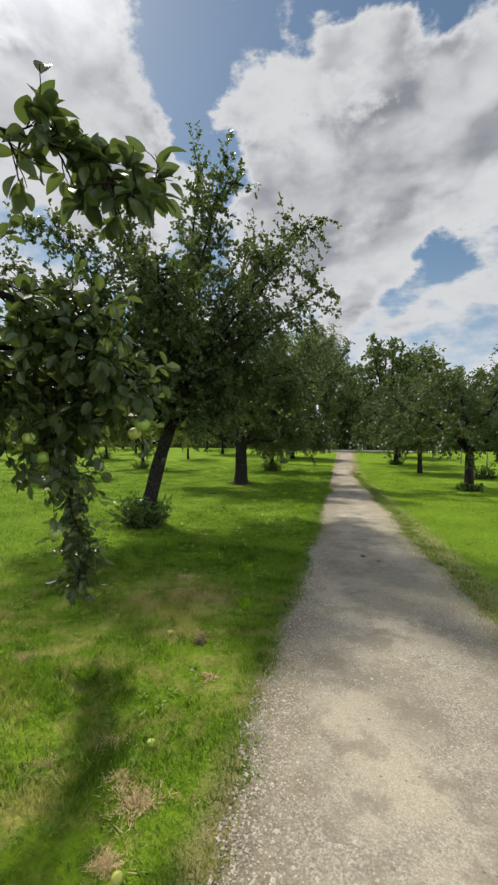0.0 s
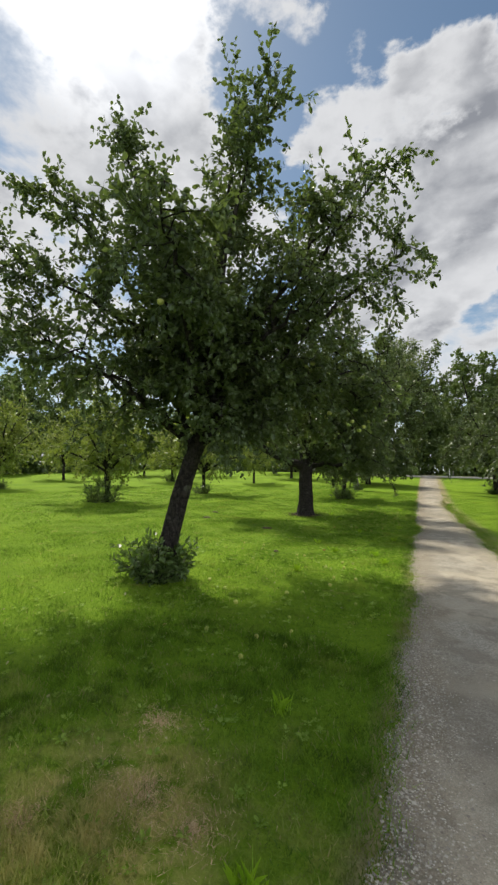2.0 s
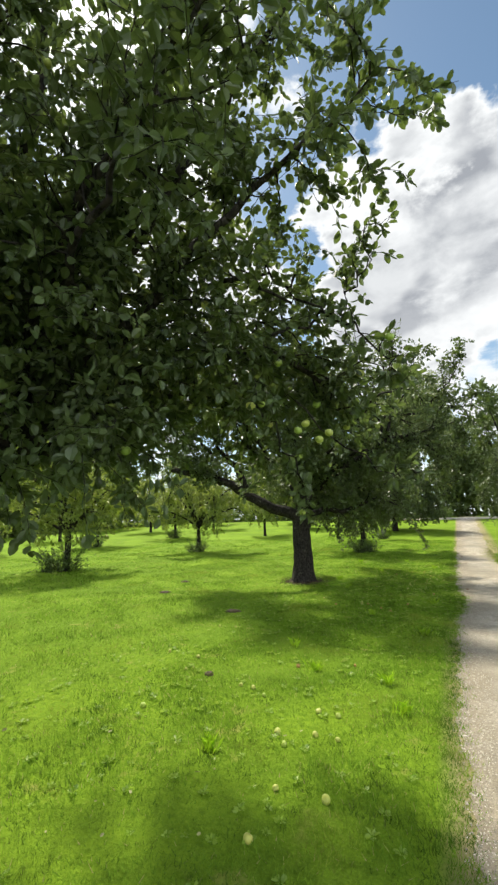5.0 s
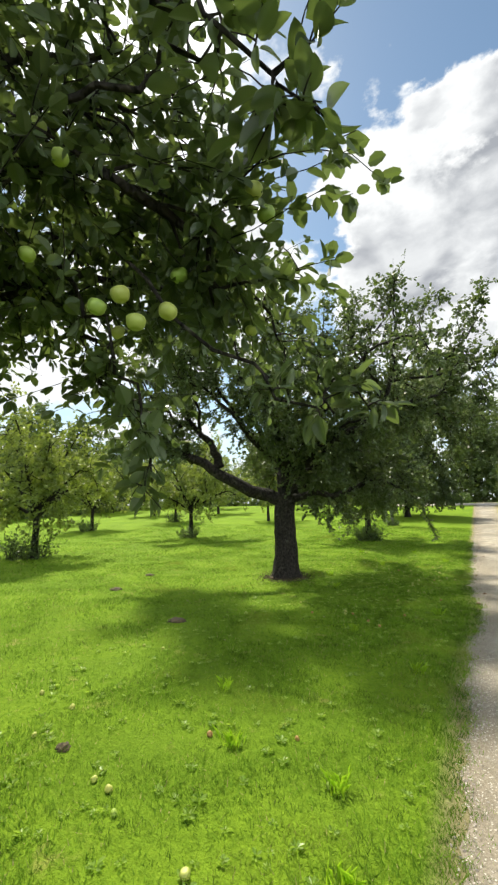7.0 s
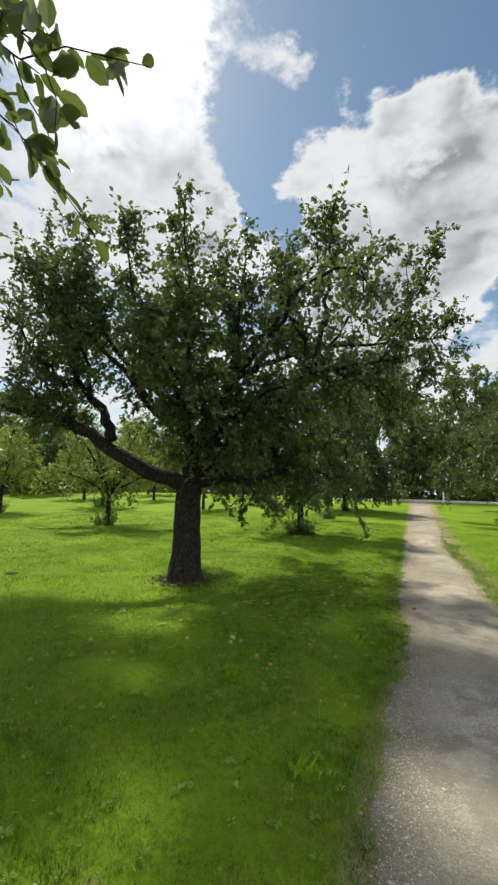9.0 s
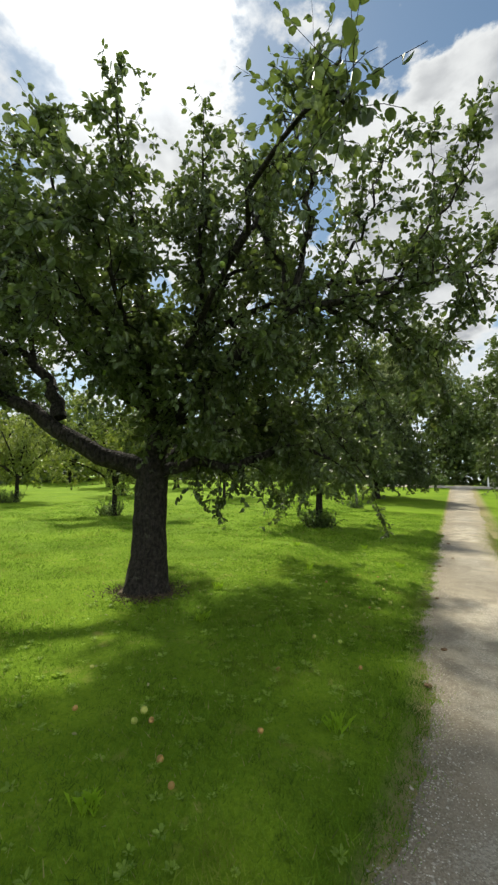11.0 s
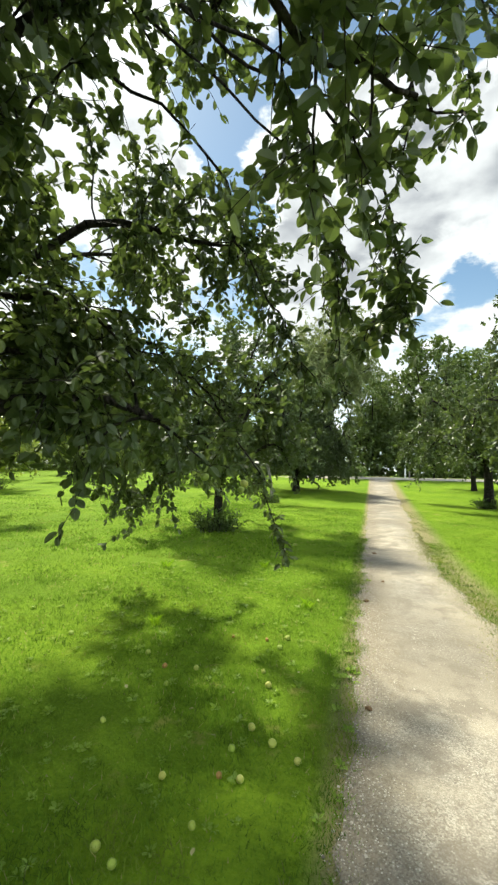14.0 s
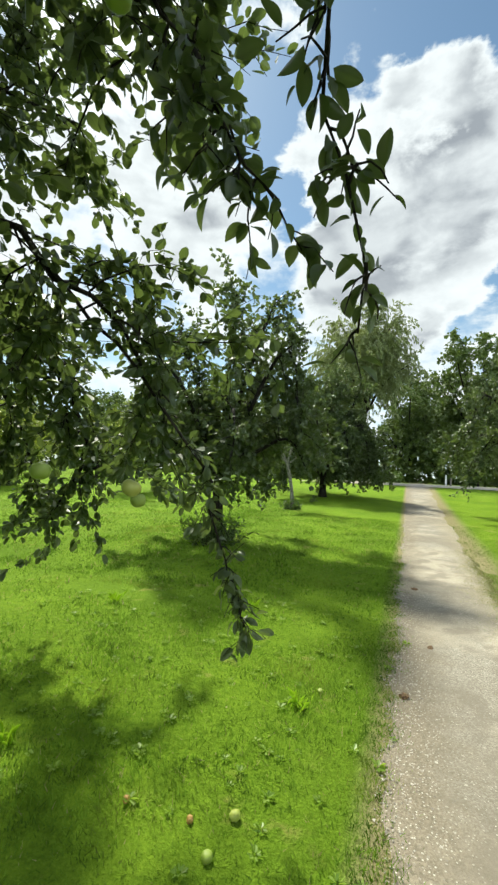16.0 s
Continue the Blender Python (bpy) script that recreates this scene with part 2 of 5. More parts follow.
def gravel_material(name, soil, grit, scale=55.0):
    m, t, b = material(name)
    p = position(t)
    v = t.nodes.new("ShaderNodeTexVoronoi")
    v.inputs["Scale"].default_value = scale
    link(t, p, v.inputs["Vector"])
    tone = t.nodes.new("ShaderNodeSeparateColor")
    link(t, v.outputs["Color"], tone.inputs[0])
    patch = noise_node(t, p, 0.9, 5, 0.62)
    damp = noise_node(t, p, 0.35, 3, 0.5)
    fine = noise_node(t, p, 140, 3, 0.7)
    col = blend(t, span(t, tone.outputs[0], 0.1, 1.0), tuple(c * 0.72 for c in soil), tuple(c * 1.15 for c in grit))
    col = blend(t, span(t, patch, 0.42, 0.60, 0, 0.9), col, (soil[0] * 1.5, soil[1] * 1.47, soil[2] * 1.42))
    col = blend(t, span(t, noise_node(t, p, 2.7, 6, 0.66), 0.47, 0.60, 0, 0.7), col, (soil[0] * 0.62, soil[1] * 0.6, soil[2] * 0.6))
    col = blend(t, span(t, damp, 0.46, 0.60, 0, 0.6), col, (soil[0] * 0.6, soil[1] * 0.58, soil[2] * 0.55))
    col = blend(t, span(t, fine, 0.35, 0.7, 0, 0.65), col, (soil[0] * 0.62, soil[1] * 0.6, soil[2] * 0.56))
    a, c = across_path(t, p)
    jag = math_node(t, "MULTIPLY", math_node(t, "SUBTRACT", noise_node(t, p, 5, 5, 0.7), 0.5), 0.7)
    # dark coarse grit along one side, sandy wash along the other
    grit_side = span(t, math_node(t, "ADD", a, jag), 0.52, 0.06)
    sand_side = span(t, math_node(t, "ADD", c, jag), 0.50, 0.05)
    col = blend(t, math_node(t, "MULTIPLY", sand_side, 0.65), col, blend(t, tone.outputs[1], (soil[0] * 0.7, soil[1] * 0.66, soil[2] * 0.55), (soil[0] * 1.15, soil[1] * 1.1, soil[2] * 0.95)))
    col = blend(t, math_node(t, "MULTIPLY", grit_side, 0.7), col, blend(t, tone.outputs[1], (soil[0] * 0.40, soil[1] * 0.37, soil[2] * 0.32), (soil[0] * 0.9, soil[1] * 0.84, soil[2] * 0.74)))
    edge = math_node(t, "MAXIMUM", grit_side, sand_side)
    pebble = t.nodes.new("ShaderNodeTexVoronoi")
    pebble.inputs["Scale"].default_value = scale * 0.55
    link(t, p, pebble.inputs["Vector"])
    hue = t.nodes.new("ShaderNodeSeparateColor")
    link(t, pebble.outputs["Color"], hue.inputs[0])
    speck = math_node(t, "MULTIPLY", span(t, pebble.outputs["Distance"], 0.32, 0.22), span(t, hue.outputs[1], 0.55, 0.62))
    loose = math_node(t, "MAXIMUM", math_node(t, "MULTIPLY", edge, 0.9), span(t, noise_node(t, p, 1.7, 5, 0.65), 0.46, 0.66, 0.12, 0.75))
    col = blend(t, math_node(t, "MULTIPLY", speck, loose), col, (grit[0] * 1.4, grit[1] * 1.42, grit[2] * 1.45))
    link(t, col, b.inputs["Base Color"])
    b.inputs["Roughness"].default_value = 0.95
    b.inputs["Specular IOR Level"].default_value = 0.15
    grain = noise_node(t, p, scale * 0.8, 7, 0.72)
    bump(t, b, math_node(t, "ADD", math_node(t, "MULTIPLY", v.outputs["Distance"], -0.35), math_node(t, "MULTIPLY", grain, 1.2)), 0.6, 0.012)
    return m


def plain_material(name, base, other, rough=0.6, scale=20.0, relief=0.15):
    m, t, b = material(name)
    n = noise_node(t, place_of(t), scale, 5, 0.6)
    link(t, blend(t, span(t, n, 0.3, 0.7), base, other), b.inputs["Base Color"])
    b.inputs["Roughness"].default_value = rough
    bump(t, b, n, relief, 0.01)
    return m


def varied_material(name, a, b_, rough=0.8):
    m, t, b = material(name)
    link(t, blend(t, island(t), a, b_), b.inputs["Base Color"])
    b.inputs["Roughness"].default_value = rough
    return m


def apple_material(name, green, blush):
    m, t, b = material(name)
    info = t.nodes.new("ShaderNodeObjectInfo").outputs["Random"]
    n = noise_node(t, place_of(t), 14, 4)
    col = blend(t, math_node(t, "MULTIPLY", info, 0.8), green, blush)
    col = blend(t, span(t, n, 0.55, 0.75, 0, 0.35), col, tuple(c * 0.6 for c in blush))
    link(t, col, b.inputs["Base Color"])
    b.inputs["Roughness"].default_value = 0.5
    return m


LEAF = leaf_material("apple_leaf", (0.034, 0.054, 0.022), (0.086, 0.120, 0.044), 0.40)
LEAF_PALE = leaf_material("pale_apple_leaf", (0.095, 0.135, 0.026), (0.185, 0.230, 0.050), 0.42)
LEAF_FAR = leaf_material("wood_leaf", (0.044, 0.074, 0.018), (0.105, 0.150, 0.038), 0.25, 0.6)
LEAF_WILLOW = leaf_material("willow_leaf", (0.115, 0.145, 0.062), (0.205, 0.240, 0.110), 0.3, 0.6)
LEAF_BUSH = leaf_material("shoot_leaf", (0.036, 0.070, 0.016), (0.084, 0.134, 0.032))
BARK = bark_material("apple_bark", (0.015, 0.0125, 0.0105), (0.042, 0.036, 0.030))
BARK_PALE = bark_material("pale_bark", (0.16, 0.15, 0.13), (0.34, 0.33, 0.30), 10)
LAWN = lawn_material()
BLADE = blade_material()
GRAVEL = gravel_material("path_gravel", (0.338, 0.306, 0.248), (0.442, 0.410, 0.348), 120.0)
GRAVEL_PALE = gravel_material("square_gravel", (0.46, 0.43, 0.39), (0.60, 0.57, 0.53), 30.0)
STONE = varied_material("path_stones", (0.18, 0.155, 0.125), (0.50, 0.455, 0.38), 0.9)
EARTH = plain_material("earth", (0.036, 0.030, 0.014), (0.115, 0.085, 0.040), 0.95, 40, 0.9)
STRAW = varied_material("dead_grass", (0.36, 0.25, 0.12), (0.62, 0.48, 0.27), 0.9)
APPLE = apple_material("apple_skin", (0.20, 0.30, 0.05), (0.36, 0.36, 0.09))
APPLE_FALLEN = apple_material("fallen_apple_skin", (0.25, 0.35, 0.04), (0.42, 0.40, 0.09))
APPLE_ROTTEN = apple_material("rotten_apple_skin", (0.30, 0.16, 0.04), (0.42, 0.26, 0.07))
CLOD = plain_material("clod", (0.075, 0.045, 0.022), (0.21, 0.125, 0.06), 0.95, 60, 0.9)
WOOD_POST = plain_material("weathered_wood", (0.15, 0.13, 0.11), (0.26, 0.24, 0.20), 0.9, 25, 0.5)
WHITE_PAINT = plain_material("white_paint", (0.72, 0.72, 0.70), (0.82, 0.82, 0.80), 0.6)
WIRE = plain_material("wire", (0.30, 0.30, 0.30), (0.40, 0.40, 0.40), 0.5)
LITTER = varied_material("fallen_leaves", (0.20, 0.22, 0.06), (0.38, 0.36, 0.17), 0.7)
WEED = leaf_material("weed_leaf", (0.10, 0.19, 0.02), (0.26, 0.37, 0.06), 0.45)
STRAW_GRASS = varied_material("yellowing_grass", (0.14, 0.20, 0.03), (0.40, 0.36, 0.12), 0.8)
TUFT = leaf_material("tuft_blades", (0.16, 0.28, 0.015), (0.28, 0.42, 0.035), 0.6)


# ---- mesh helpers ----
def mesh_of(name, verts, faces, mat, smooth=False):
    """A mesh from arrays of corners and of faces that all have the same number of corners."""
    verts, faces = np.asarray(verts, dtype=np.float32), np.asarray(faces, dtype=np.int32)
    me = bpy.data.meshes.new(name)
    k = faces.shape[1]
    me.vertices.add(len(verts))
    me.vertices.foreach_set("co", verts.ravel())
    me.loops.add(faces.size)
    me.loops.foreach_set("vertex_index", faces.ravel())
    me.polygons.add(len(faces))
    me.polygons.foreach_set("loop_start", np.arange(0, faces.size, k, dtype=np.int32))
    me.polygons.foreach_set("loop_total", np.full(len(faces), k, dtype=np.int32))
    me.polygons.foreach_set("use_smooth", np.full(len(faces), smooth, dtype=bool))
    me.update(calc_edges=True)
    me.materials.append(mat)
    return me


def part(name, me, parent, label=""):
    ob = new(name, me)
    ob.parent = parent
    if label:
        ob["label"] = label
    return ob


def from_bm(name, bm, mat, smooth=True):
    me = bpy.data.meshes.new(name)
    bm.to_mesh(me)
    bm.free()
    for p in me.polygons:
        p.use_smooth = smooth
    me.materials.append(mat)
    return me


def ground_height(x, y):
    """Level turf that climbs gently towards the square at the end of the path."""
    rise = np.clip((np.asarray(y, dtype=float) - 20) / 30, 0, 1) ** 1.6 * 1.2
    return rise + 0 * np.asarray(x, dtype=float)


def lawn_height(x, y):
    x, y = np.asarray(x, dtype=float), np.asarray(y, dtype=float)
    wave = 0.018 * np.sin(1.7 * x + 0.6 * y) * np.sin(1.1 * y - 0.5 * x) + 0.012 * np.sin(4.1 * x + 1.3) * np.sin(3.3 * y)
    off = np.clip((np.abs(x - path_middle(y)) - 1.0) / 1.2, 0, 1)
    return ground_height(x, y) + wave * off


def path_middle(y):
    return (path_left(y) + path_right(y)) / 2


def path_left(y):
    y = np.asarray(y, dtype=float)
    return -0.5 - 0.027 * np.clip(y, 0, 22) - 0.018 * np.clip(y - 22, 0, 28) + 0.08 * np.exp(-((y - 7.0) / 2.0) ** 2) + 0.14 * np.exp(-((y - 13.9) / 1.3) ** 2) + 0.02 * np.sin(1.9 * y) + 0.02 * np.sin(5.3 * y + 1) + 0.018 * np.sin(13.7 * y) + 0.012 * np.sin(31.0 * y)


def path_right(y):
    y = np.asarray(y, dtype=float)
    return 1.3 - 0.053 * np.clip(y, 0, 22) - 0.008 * np.clip(y - 22, 0, 28) + 0.05 * np.sin(1.3 * y + 2) + 0.03 * np.sin(4.1 * y) + 0.02 * np.sin(11.3 * y)


def tube(points, radii, sides=6):
    """Corners and quads of a tapered tube along points."""
    pts = np.asarray(points, dtype=float)
    n = len(pts)
    tan = np.gradient(pts, axis=0)
    tan /= np.linalg.norm(tan, axis=1, keepdims=True) + 1e-9
    ref = np.where(np.abs(tan[:, 2:3]) > 0.9, np.array([[1.0, 0, 0]]), np.array([[0, 0, 1.0]]))
    u = np.cross(tan, ref)
    u /= np.linalg.norm(u, axis=1, keepdims=True) + 1e-9
    v = np.cross(tan, u)
    a = np.arange(sides) * 2 * np.pi / sides
    ring = u[:, None] * np.cos(a)[None, :, None] + v[:, None] * np.sin(a)[None, :, None]
    verts = (pts[:, None] + ring * np.asarray(radii)[:, None, None]).reshape(-1, 3)
    i, j = np.meshgrid(np.arange(n - 1), np.arange(sides), indexing="ij")
    a0, a1 = i * sides + j, i * sides + (j + 1) % sides
    faces = np.stack([a0, a1, a1 + sides, a0 + sides], -1).reshape(-1, 4)
    return verts, faces


def joined(pieces):
    verts, faces, base = [], [], 0
    for v, f in pieces:
        verts.append(v)
        faces.append(f + base)
        base += len(v)
    return np.concatenate(verts), np.concatenate(faces)


def smooth_line(ctrl, n=14):
    """A Catmull-Rom curve through control points."""
    c = np.asarray(ctrl, dtype=float)
    c = np.vstack([2 * c[0] - c[1], c, 2 * c[-1] - c[-2]])
    out = []
    seg = len(c) - 3
    for s in np.linspace(0, seg - 1e-6, n):
        i, t = int(s), s - int(s)
        p0, p1, p2, p3 = c[i:i + 4]
        out.append(0.5 * (2 * p1 + (p2 - p0) * t + (2 * p0 - 5 * p1 + 4 * p2 - p3) * t * t + (3 * p1 - p0 - 3 * p2 + p3) * t ** 3))
    return np.array(out)


def unit(v):
    return v / (np.linalg.norm(v, axis=-1, keepdims=True) + 1e-9)


def shoot(rng, start, way, length, steps=6, droop=0.1, wobble=0.18):
    pts, d, step = [np.array(start)], unit(np.array(way, dtype=float)), length / steps
    for _ in range(steps):
        d = unit(d + rng.normal(0, wobble, 3) + np.array([0, 0, -droop]))
        pts.append(pts[-1] + d * step)
    return np.array(pts)


def leaves(rng, pos, way, size, wide=0.6, simple=False):
    """Folded, pointed leaves: two quads each, hinged on the midrib."""
    n = len(pos)
    way = unit(way)
    side = unit(np.cross(way, rng.normal(0, 1, (n, 3)) + np.array([0, 0, 1.5])))
    nrm = np.cross(side, way)
    if simple == "curved":       # close to the walk: an arched, smoothly outlined blade
        u = np.linspace(0, 1, 9)
        half = 0.47 * np.sin(np.pi * u ** 0.85) ** 0.75
        c = np.array([-1, -0.5, 0, 0.5, 1.0])
        gx = np.repeat(u, 5)
        gy = (half[:, None] * c[None]).ravel()
        gz = (0.16 * np.abs(c)[None] * half[:, None] * 1.4 - 0.25 * (u[:, None] - 0.4) ** 2).ravel()
        shape = np.stack([gx, gy, gz], -1)
        s, w = np.asarray(size)[:, None, None], wide * rng.uniform(0.85, 1.2, n)[:, None, None]
        v = pos[:, None] + s * (shape[None, :, 0:1] * way[:, None] + shape[None, :, 1:2] * 1.25 * w * side[:, None] + shape[None, :, 2:3] * nrm[:, None])
        i, j = np.meshgrid(np.arange(8), np.arange(4), indexing="ij")
        q = (i * 5 + j).ravel()
        quad = np.stack([q, q + 1, q + 6, q + 5], -1)
        return v.reshape(-1, 3), ((np.arange(n) * 45)[:, None, None] + quad[None]).reshape(-1, 4)
    if simple:
        shape = np.array([[0, 0, 0], [0.45, 0.5, 0.08], [1.0, 0, -0.1], [0.45, -0.5, 0.08]])
        s, w = np.asarray(size)[:, None, None], wide * rng.uniform(0.85, 1.2, n)[:, None, None]
        v = pos[:, None] + s * (shape[None, :, 0:1] * way[:, None] + shape[None, :, 1:2] * 1.25 * w * side[:, None] + shape[None, :, 2:3] * nrm[:, None])
        return v.reshape(-1, 3), np.arange(n * 4).reshape(-1, 4)
    shape = np.array([[0, 0, 0], [0.16, 0.29, 0.07], [0.48, 0.43, 0.09], [0.82, 0.29, 0.03], [1.0, 0, -0.08], [0.82, -0.29, 0.03], [0.48, -0.43, 0.09], [0.16, -0.29, 0.07]])
    s = np.asarray(size)[:, None, None]
    w = wide * rng.uniform(0.85, 1.2, n)[:, None, None]
    v = pos[:, None] + s * (shape[None, :, 0:1] * way[:, None] + shape[None, :, 1:2] * 1.25 * w * side[:, None] + shape[None, :, 2:3] * nrm[:, None])
    f = (np.arange(n) * 8)[:, None, None] + np.array([[0, 1, 2, 3, 4], [0, 4, 5, 6, 7]])[None]
    return v.reshape(-1, 3), f.reshape(-1, 5)


def leafy(rng, line, gap, spread=0.9, hang=0.25):
    """Leaf stalk places and directions along a twig."""
    seg = np.linalg.norm(np.diff(line, axis=0), axis=1)
    total = seg.sum()
    n = max(2, int(total / gap))
    s = rng.uniform(0.05, 1.0, n) * (len(line) - 1)
    i = np.minimum(s.astype(int), len(line) - 2)
    t = (s - i)[:, None]
    pos = line[i] * (1 - t) + line[i + 1] * t
    d = unit(line[i + 1] - line[i])
    out = d * 0.5 + rng.normal(0, spread * 0.6, (n, 3)) + np.array([0, 0, -hang])
    return pos + unit(out) * 0.012, out


def clear_of_camera(pos):
    """True outside a corridor that follows the camera's track, kept free of twigs."""
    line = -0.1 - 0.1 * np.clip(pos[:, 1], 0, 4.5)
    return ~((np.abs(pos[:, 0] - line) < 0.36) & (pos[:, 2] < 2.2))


def limb_geometry(rng, line, r0, r1, spec):
    """One limb with its branches and twigs, and the leaves on them."""
    tubes = [tube(line, np.linspace(r0, r1, len(line)), 7)]
    lp, ld = [], []
    length = np.linalg.norm(np.diff(line, axis=0), axis=1).sum()
    n2 = max(3, int(length * spec["branches"]))
    for k in range(n2):
        s = (spec["bare"] + (1 - spec["bare"]) * (k + rng.uniform(0, 1)) / n2) * (len(line) - 1)
        i = min(int(s), len(line) - 2)
        p = line[i] + (line[i + 1] - line[i]) * (s - i)
        d = unit(line[i + 1] - line[i])
        way = d * 0.5 + rng.normal(0, 0.7, 3) + np.array([0, 0, spec["lift"]])
        size = spec["reach"] * rng.uniform(0.55, 1.15) * (1.0 - 0.35 * s / len(line))
        upright = rng.uniform() < spec["upright"]
        if upright:
            way = np.array([rng.normal(0, 0.25), rng.normal(0, 0.25), 1.0])
        b = shoot(rng, p, way, size, 6, -0.05 if upright else spec["droop"], 0.16)
        if not spec.get("free") and (not clear_of_camera(b).all() or b[:, 2].min() < 0.35):
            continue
        tubes.append(tube(b, np.linspace(min(r1 * 1.0, 0.011) + 0.002, 0.0025, len(b)), 4))
        q, w = leafy(rng, b[2:], spec["gap"] * 0.8)
        lp.append(q), ld.append(w)
        n3 = max(3, int(size * spec["twigs"]))
        for j in range(n3):
            u = rng.uniform(0.2, 1.0) * (len(b) - 1)
            m = min(int(u), len(b) - 2)
            o = b[m] + (b[m + 1] - b[m]) * (u - m)
            w3 = unit(b[m + 1] - b[m]) * 0.6 + rng.normal(0, 0.6, 3) + np.array([0, 0, 0.1])
            c = shoot(rng, o, w3, rng.uniform(0.18, 0.5) * spec["twig"], 3, spec["droop"] * 0.9, 0.2)
            if not spec.get("free") and not clear_of_camera(c).all():
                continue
            if spec["fine"]:
                tubes.append(tube(c, np.linspace(0.003, 0.0015, len(c)), 3))
            q, w = leafy(rng, c, spec["gap"])
            lp.append(q), ld.append(w)
    q, w = leafy(rng, line[-4:], spec["gap"] * 0.6)
    lp.append(q), ld.append(w)
    pos, way = np.concatenate(lp), np.concatenate(ld)
    keep = (clear_of_camera(pos) | bool(spec.get("free"))) & (pos[:, 2] > 0.3)
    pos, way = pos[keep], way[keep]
    size = spec["leaf"] * rng.uniform(0.7, 1.25, len(pos))
    return tubes, leaves(rng, pos, way, size, spec.get("wide", 0.44 if spec.get("curved") else 0.6), "curved" if spec.get("curved") else not spec["fine"]), pos


def trunk_tube(line, r0, r1, rng):
    """A trunk with a flared foot and an uneven girth."""
    n = len(line)
    s = np.linspace(0, 1, n)
    radii = r0 + (r1 - r0) * s + r0 * 0.45 * np.exp(-s * 9)
    v, f = tube(line, radii, 14)
    axis = np.repeat(np.asarray(line), 14, axis=0)
    k = np.arange(len(v))
    ang = (k % 14) * 2 * np.pi / 14
    lump = 1 + 0.10 * np.sin(3 * ang + 2.0 * (k // 14) / n) + rng.normal(0, 0.035, len(v))
    return axis + (v - axis) * lump[:, None], f


def apple_mesh(name, mat, radius=0.035):
    bm = bmesh.new()
    bmesh.ops.create_uvsphere(bm, u_segments=10, v_segments=7, radius=radius)
    for v in bm.verts:
        r = math.hypot(v.co.x, v.co.y) / radius
        v.co.z = v.co.z * 0.9 - 0.35 * radius * math.exp(-(r / 0.35) ** 2) * (1 if v.co.z > 0 else -0.6)
        if v.co.z < 0:
            v.co.x *= 0.94
            v.co.y *= 0.94
    return from_bm(name, bm, mat)


APPLE_MESH = apple_mesh("hanging_apple", APPLE)
APPLE_GROUND = apple_mesh("fallen_apple", APPLE_FALLEN)
APPLE_BROWN = apple_mesh("rotten_apple", APPLE_ROTTEN, 0.033)

NEAR = dict(branches=9.0, bare=0.2, lift=0.05, reach=0.95, upright=0.2, droop=0.13, twigs=14, twig=1.0, gap=0.021, leaf=0.068, fine=True)


def apple_tree(base, trunk_ctrl, r0, r1, limbs, label, seed, spec, fruit=30, placed=(), group="apple trees"):
    """An old apple tree: trunk, limbs with their own foliage, hanging fruit. Points are relative to its foot."""
    rng = np.random.default_rng(seed)
    tree = tagged(new("apple_tree"), label, "tree", group)
    tree.location = base
    line = smooth_line(trunk_ctrl, 16)
    part("trunk", mesh_of("trunk", *trunk_tube(line, r0, r1, rng), BARK, True), tree)
    spots, hung = [], []
    for ctrl, a, b, extra in limbs:
        line = smooth_line(ctrl, 16)
        bend = rng.normal(0, 0.03, line.shape)
        bend[:2] = 0
        line = line + bend
        own = dict(spec, **extra)
        # keep the clearance in world terms
        world = line + np.array(base)
        tubes, (lv, lf), pos = limb_geometry(rng, world, a, b, own)
        v, f = joined(tubes)
        limb = part("limb", mesh_of("limb", v - np.array(base), f, BARK, True), tree)
        part("foliage", mesh_of("foliage", lv - np.array(base), lf, own.get("mat", LEAF), bool(own.get("curved"))), limb, "oval green leaves")
        spots.append(pos)
        for k in rng.choice(len(pos), own.get("fruit", 0), replace=False):
            hung.append(pos[k])
    spots = np.concatenate(spots)
    for place in [spots[k] for k in rng.choice(len(spots), fruit, replace=False)] + hung + [np.array(p) + np.array(base) for p in placed]:
        a = part("apple", APPLE_MESH, tree, "green apple")
        a.location = Vector(place - np.array(base)) + Vector((0, 0, -0.045))
        a.rotation_euler = (rng.normal(0, 0.3), rng.normal(0, 0.3), rng.uniform(0, 6))
        s = rng.uniform(0.85, 1.15)
        a.scale = (s, s, s)
    return tree


# ---- ground, path and square ----
def axis(stops):
    out = []
    for a, b, n in stops:
        out += list(np.linspace(a, b, n, endpoint=False))
    return np.array(out + [stops[-1][1]])


def sheet(xs, ys, height):
    gx, gy = np.meshgrid(xs, ys, indexing="ij")
    v = np.stack([gx, gy, height(gx, gy)], -1).reshape(-1, 3)
    i, j = np.meshgrid(np.arange(len(xs) - 1), np.arange(len(ys) - 1), indexing="ij")
    a = i * len(ys) + j
    return v, np.stack([a, a + len(ys), a + len(ys) + 1, a + 1], -1).reshape(-1, 4)


def build_ground():
    xs = axis([(-900, -60, 8), (-60, -12, 30), (-12, 8, 130), (8, 60, 26), (60, 900, 8)])
    ys = axis([(-900, -40, 8), (-40, -3, 18), (-3, 24, 170), (24, 70, 46), (70, 900, 10)])
    tagged(new("ground", mesh_of("ground", *sheet(xs, ys, lawn_height), LAWN, True)),
           "mown green lawn with yellowed worn patches", "lawn", kind="structure")


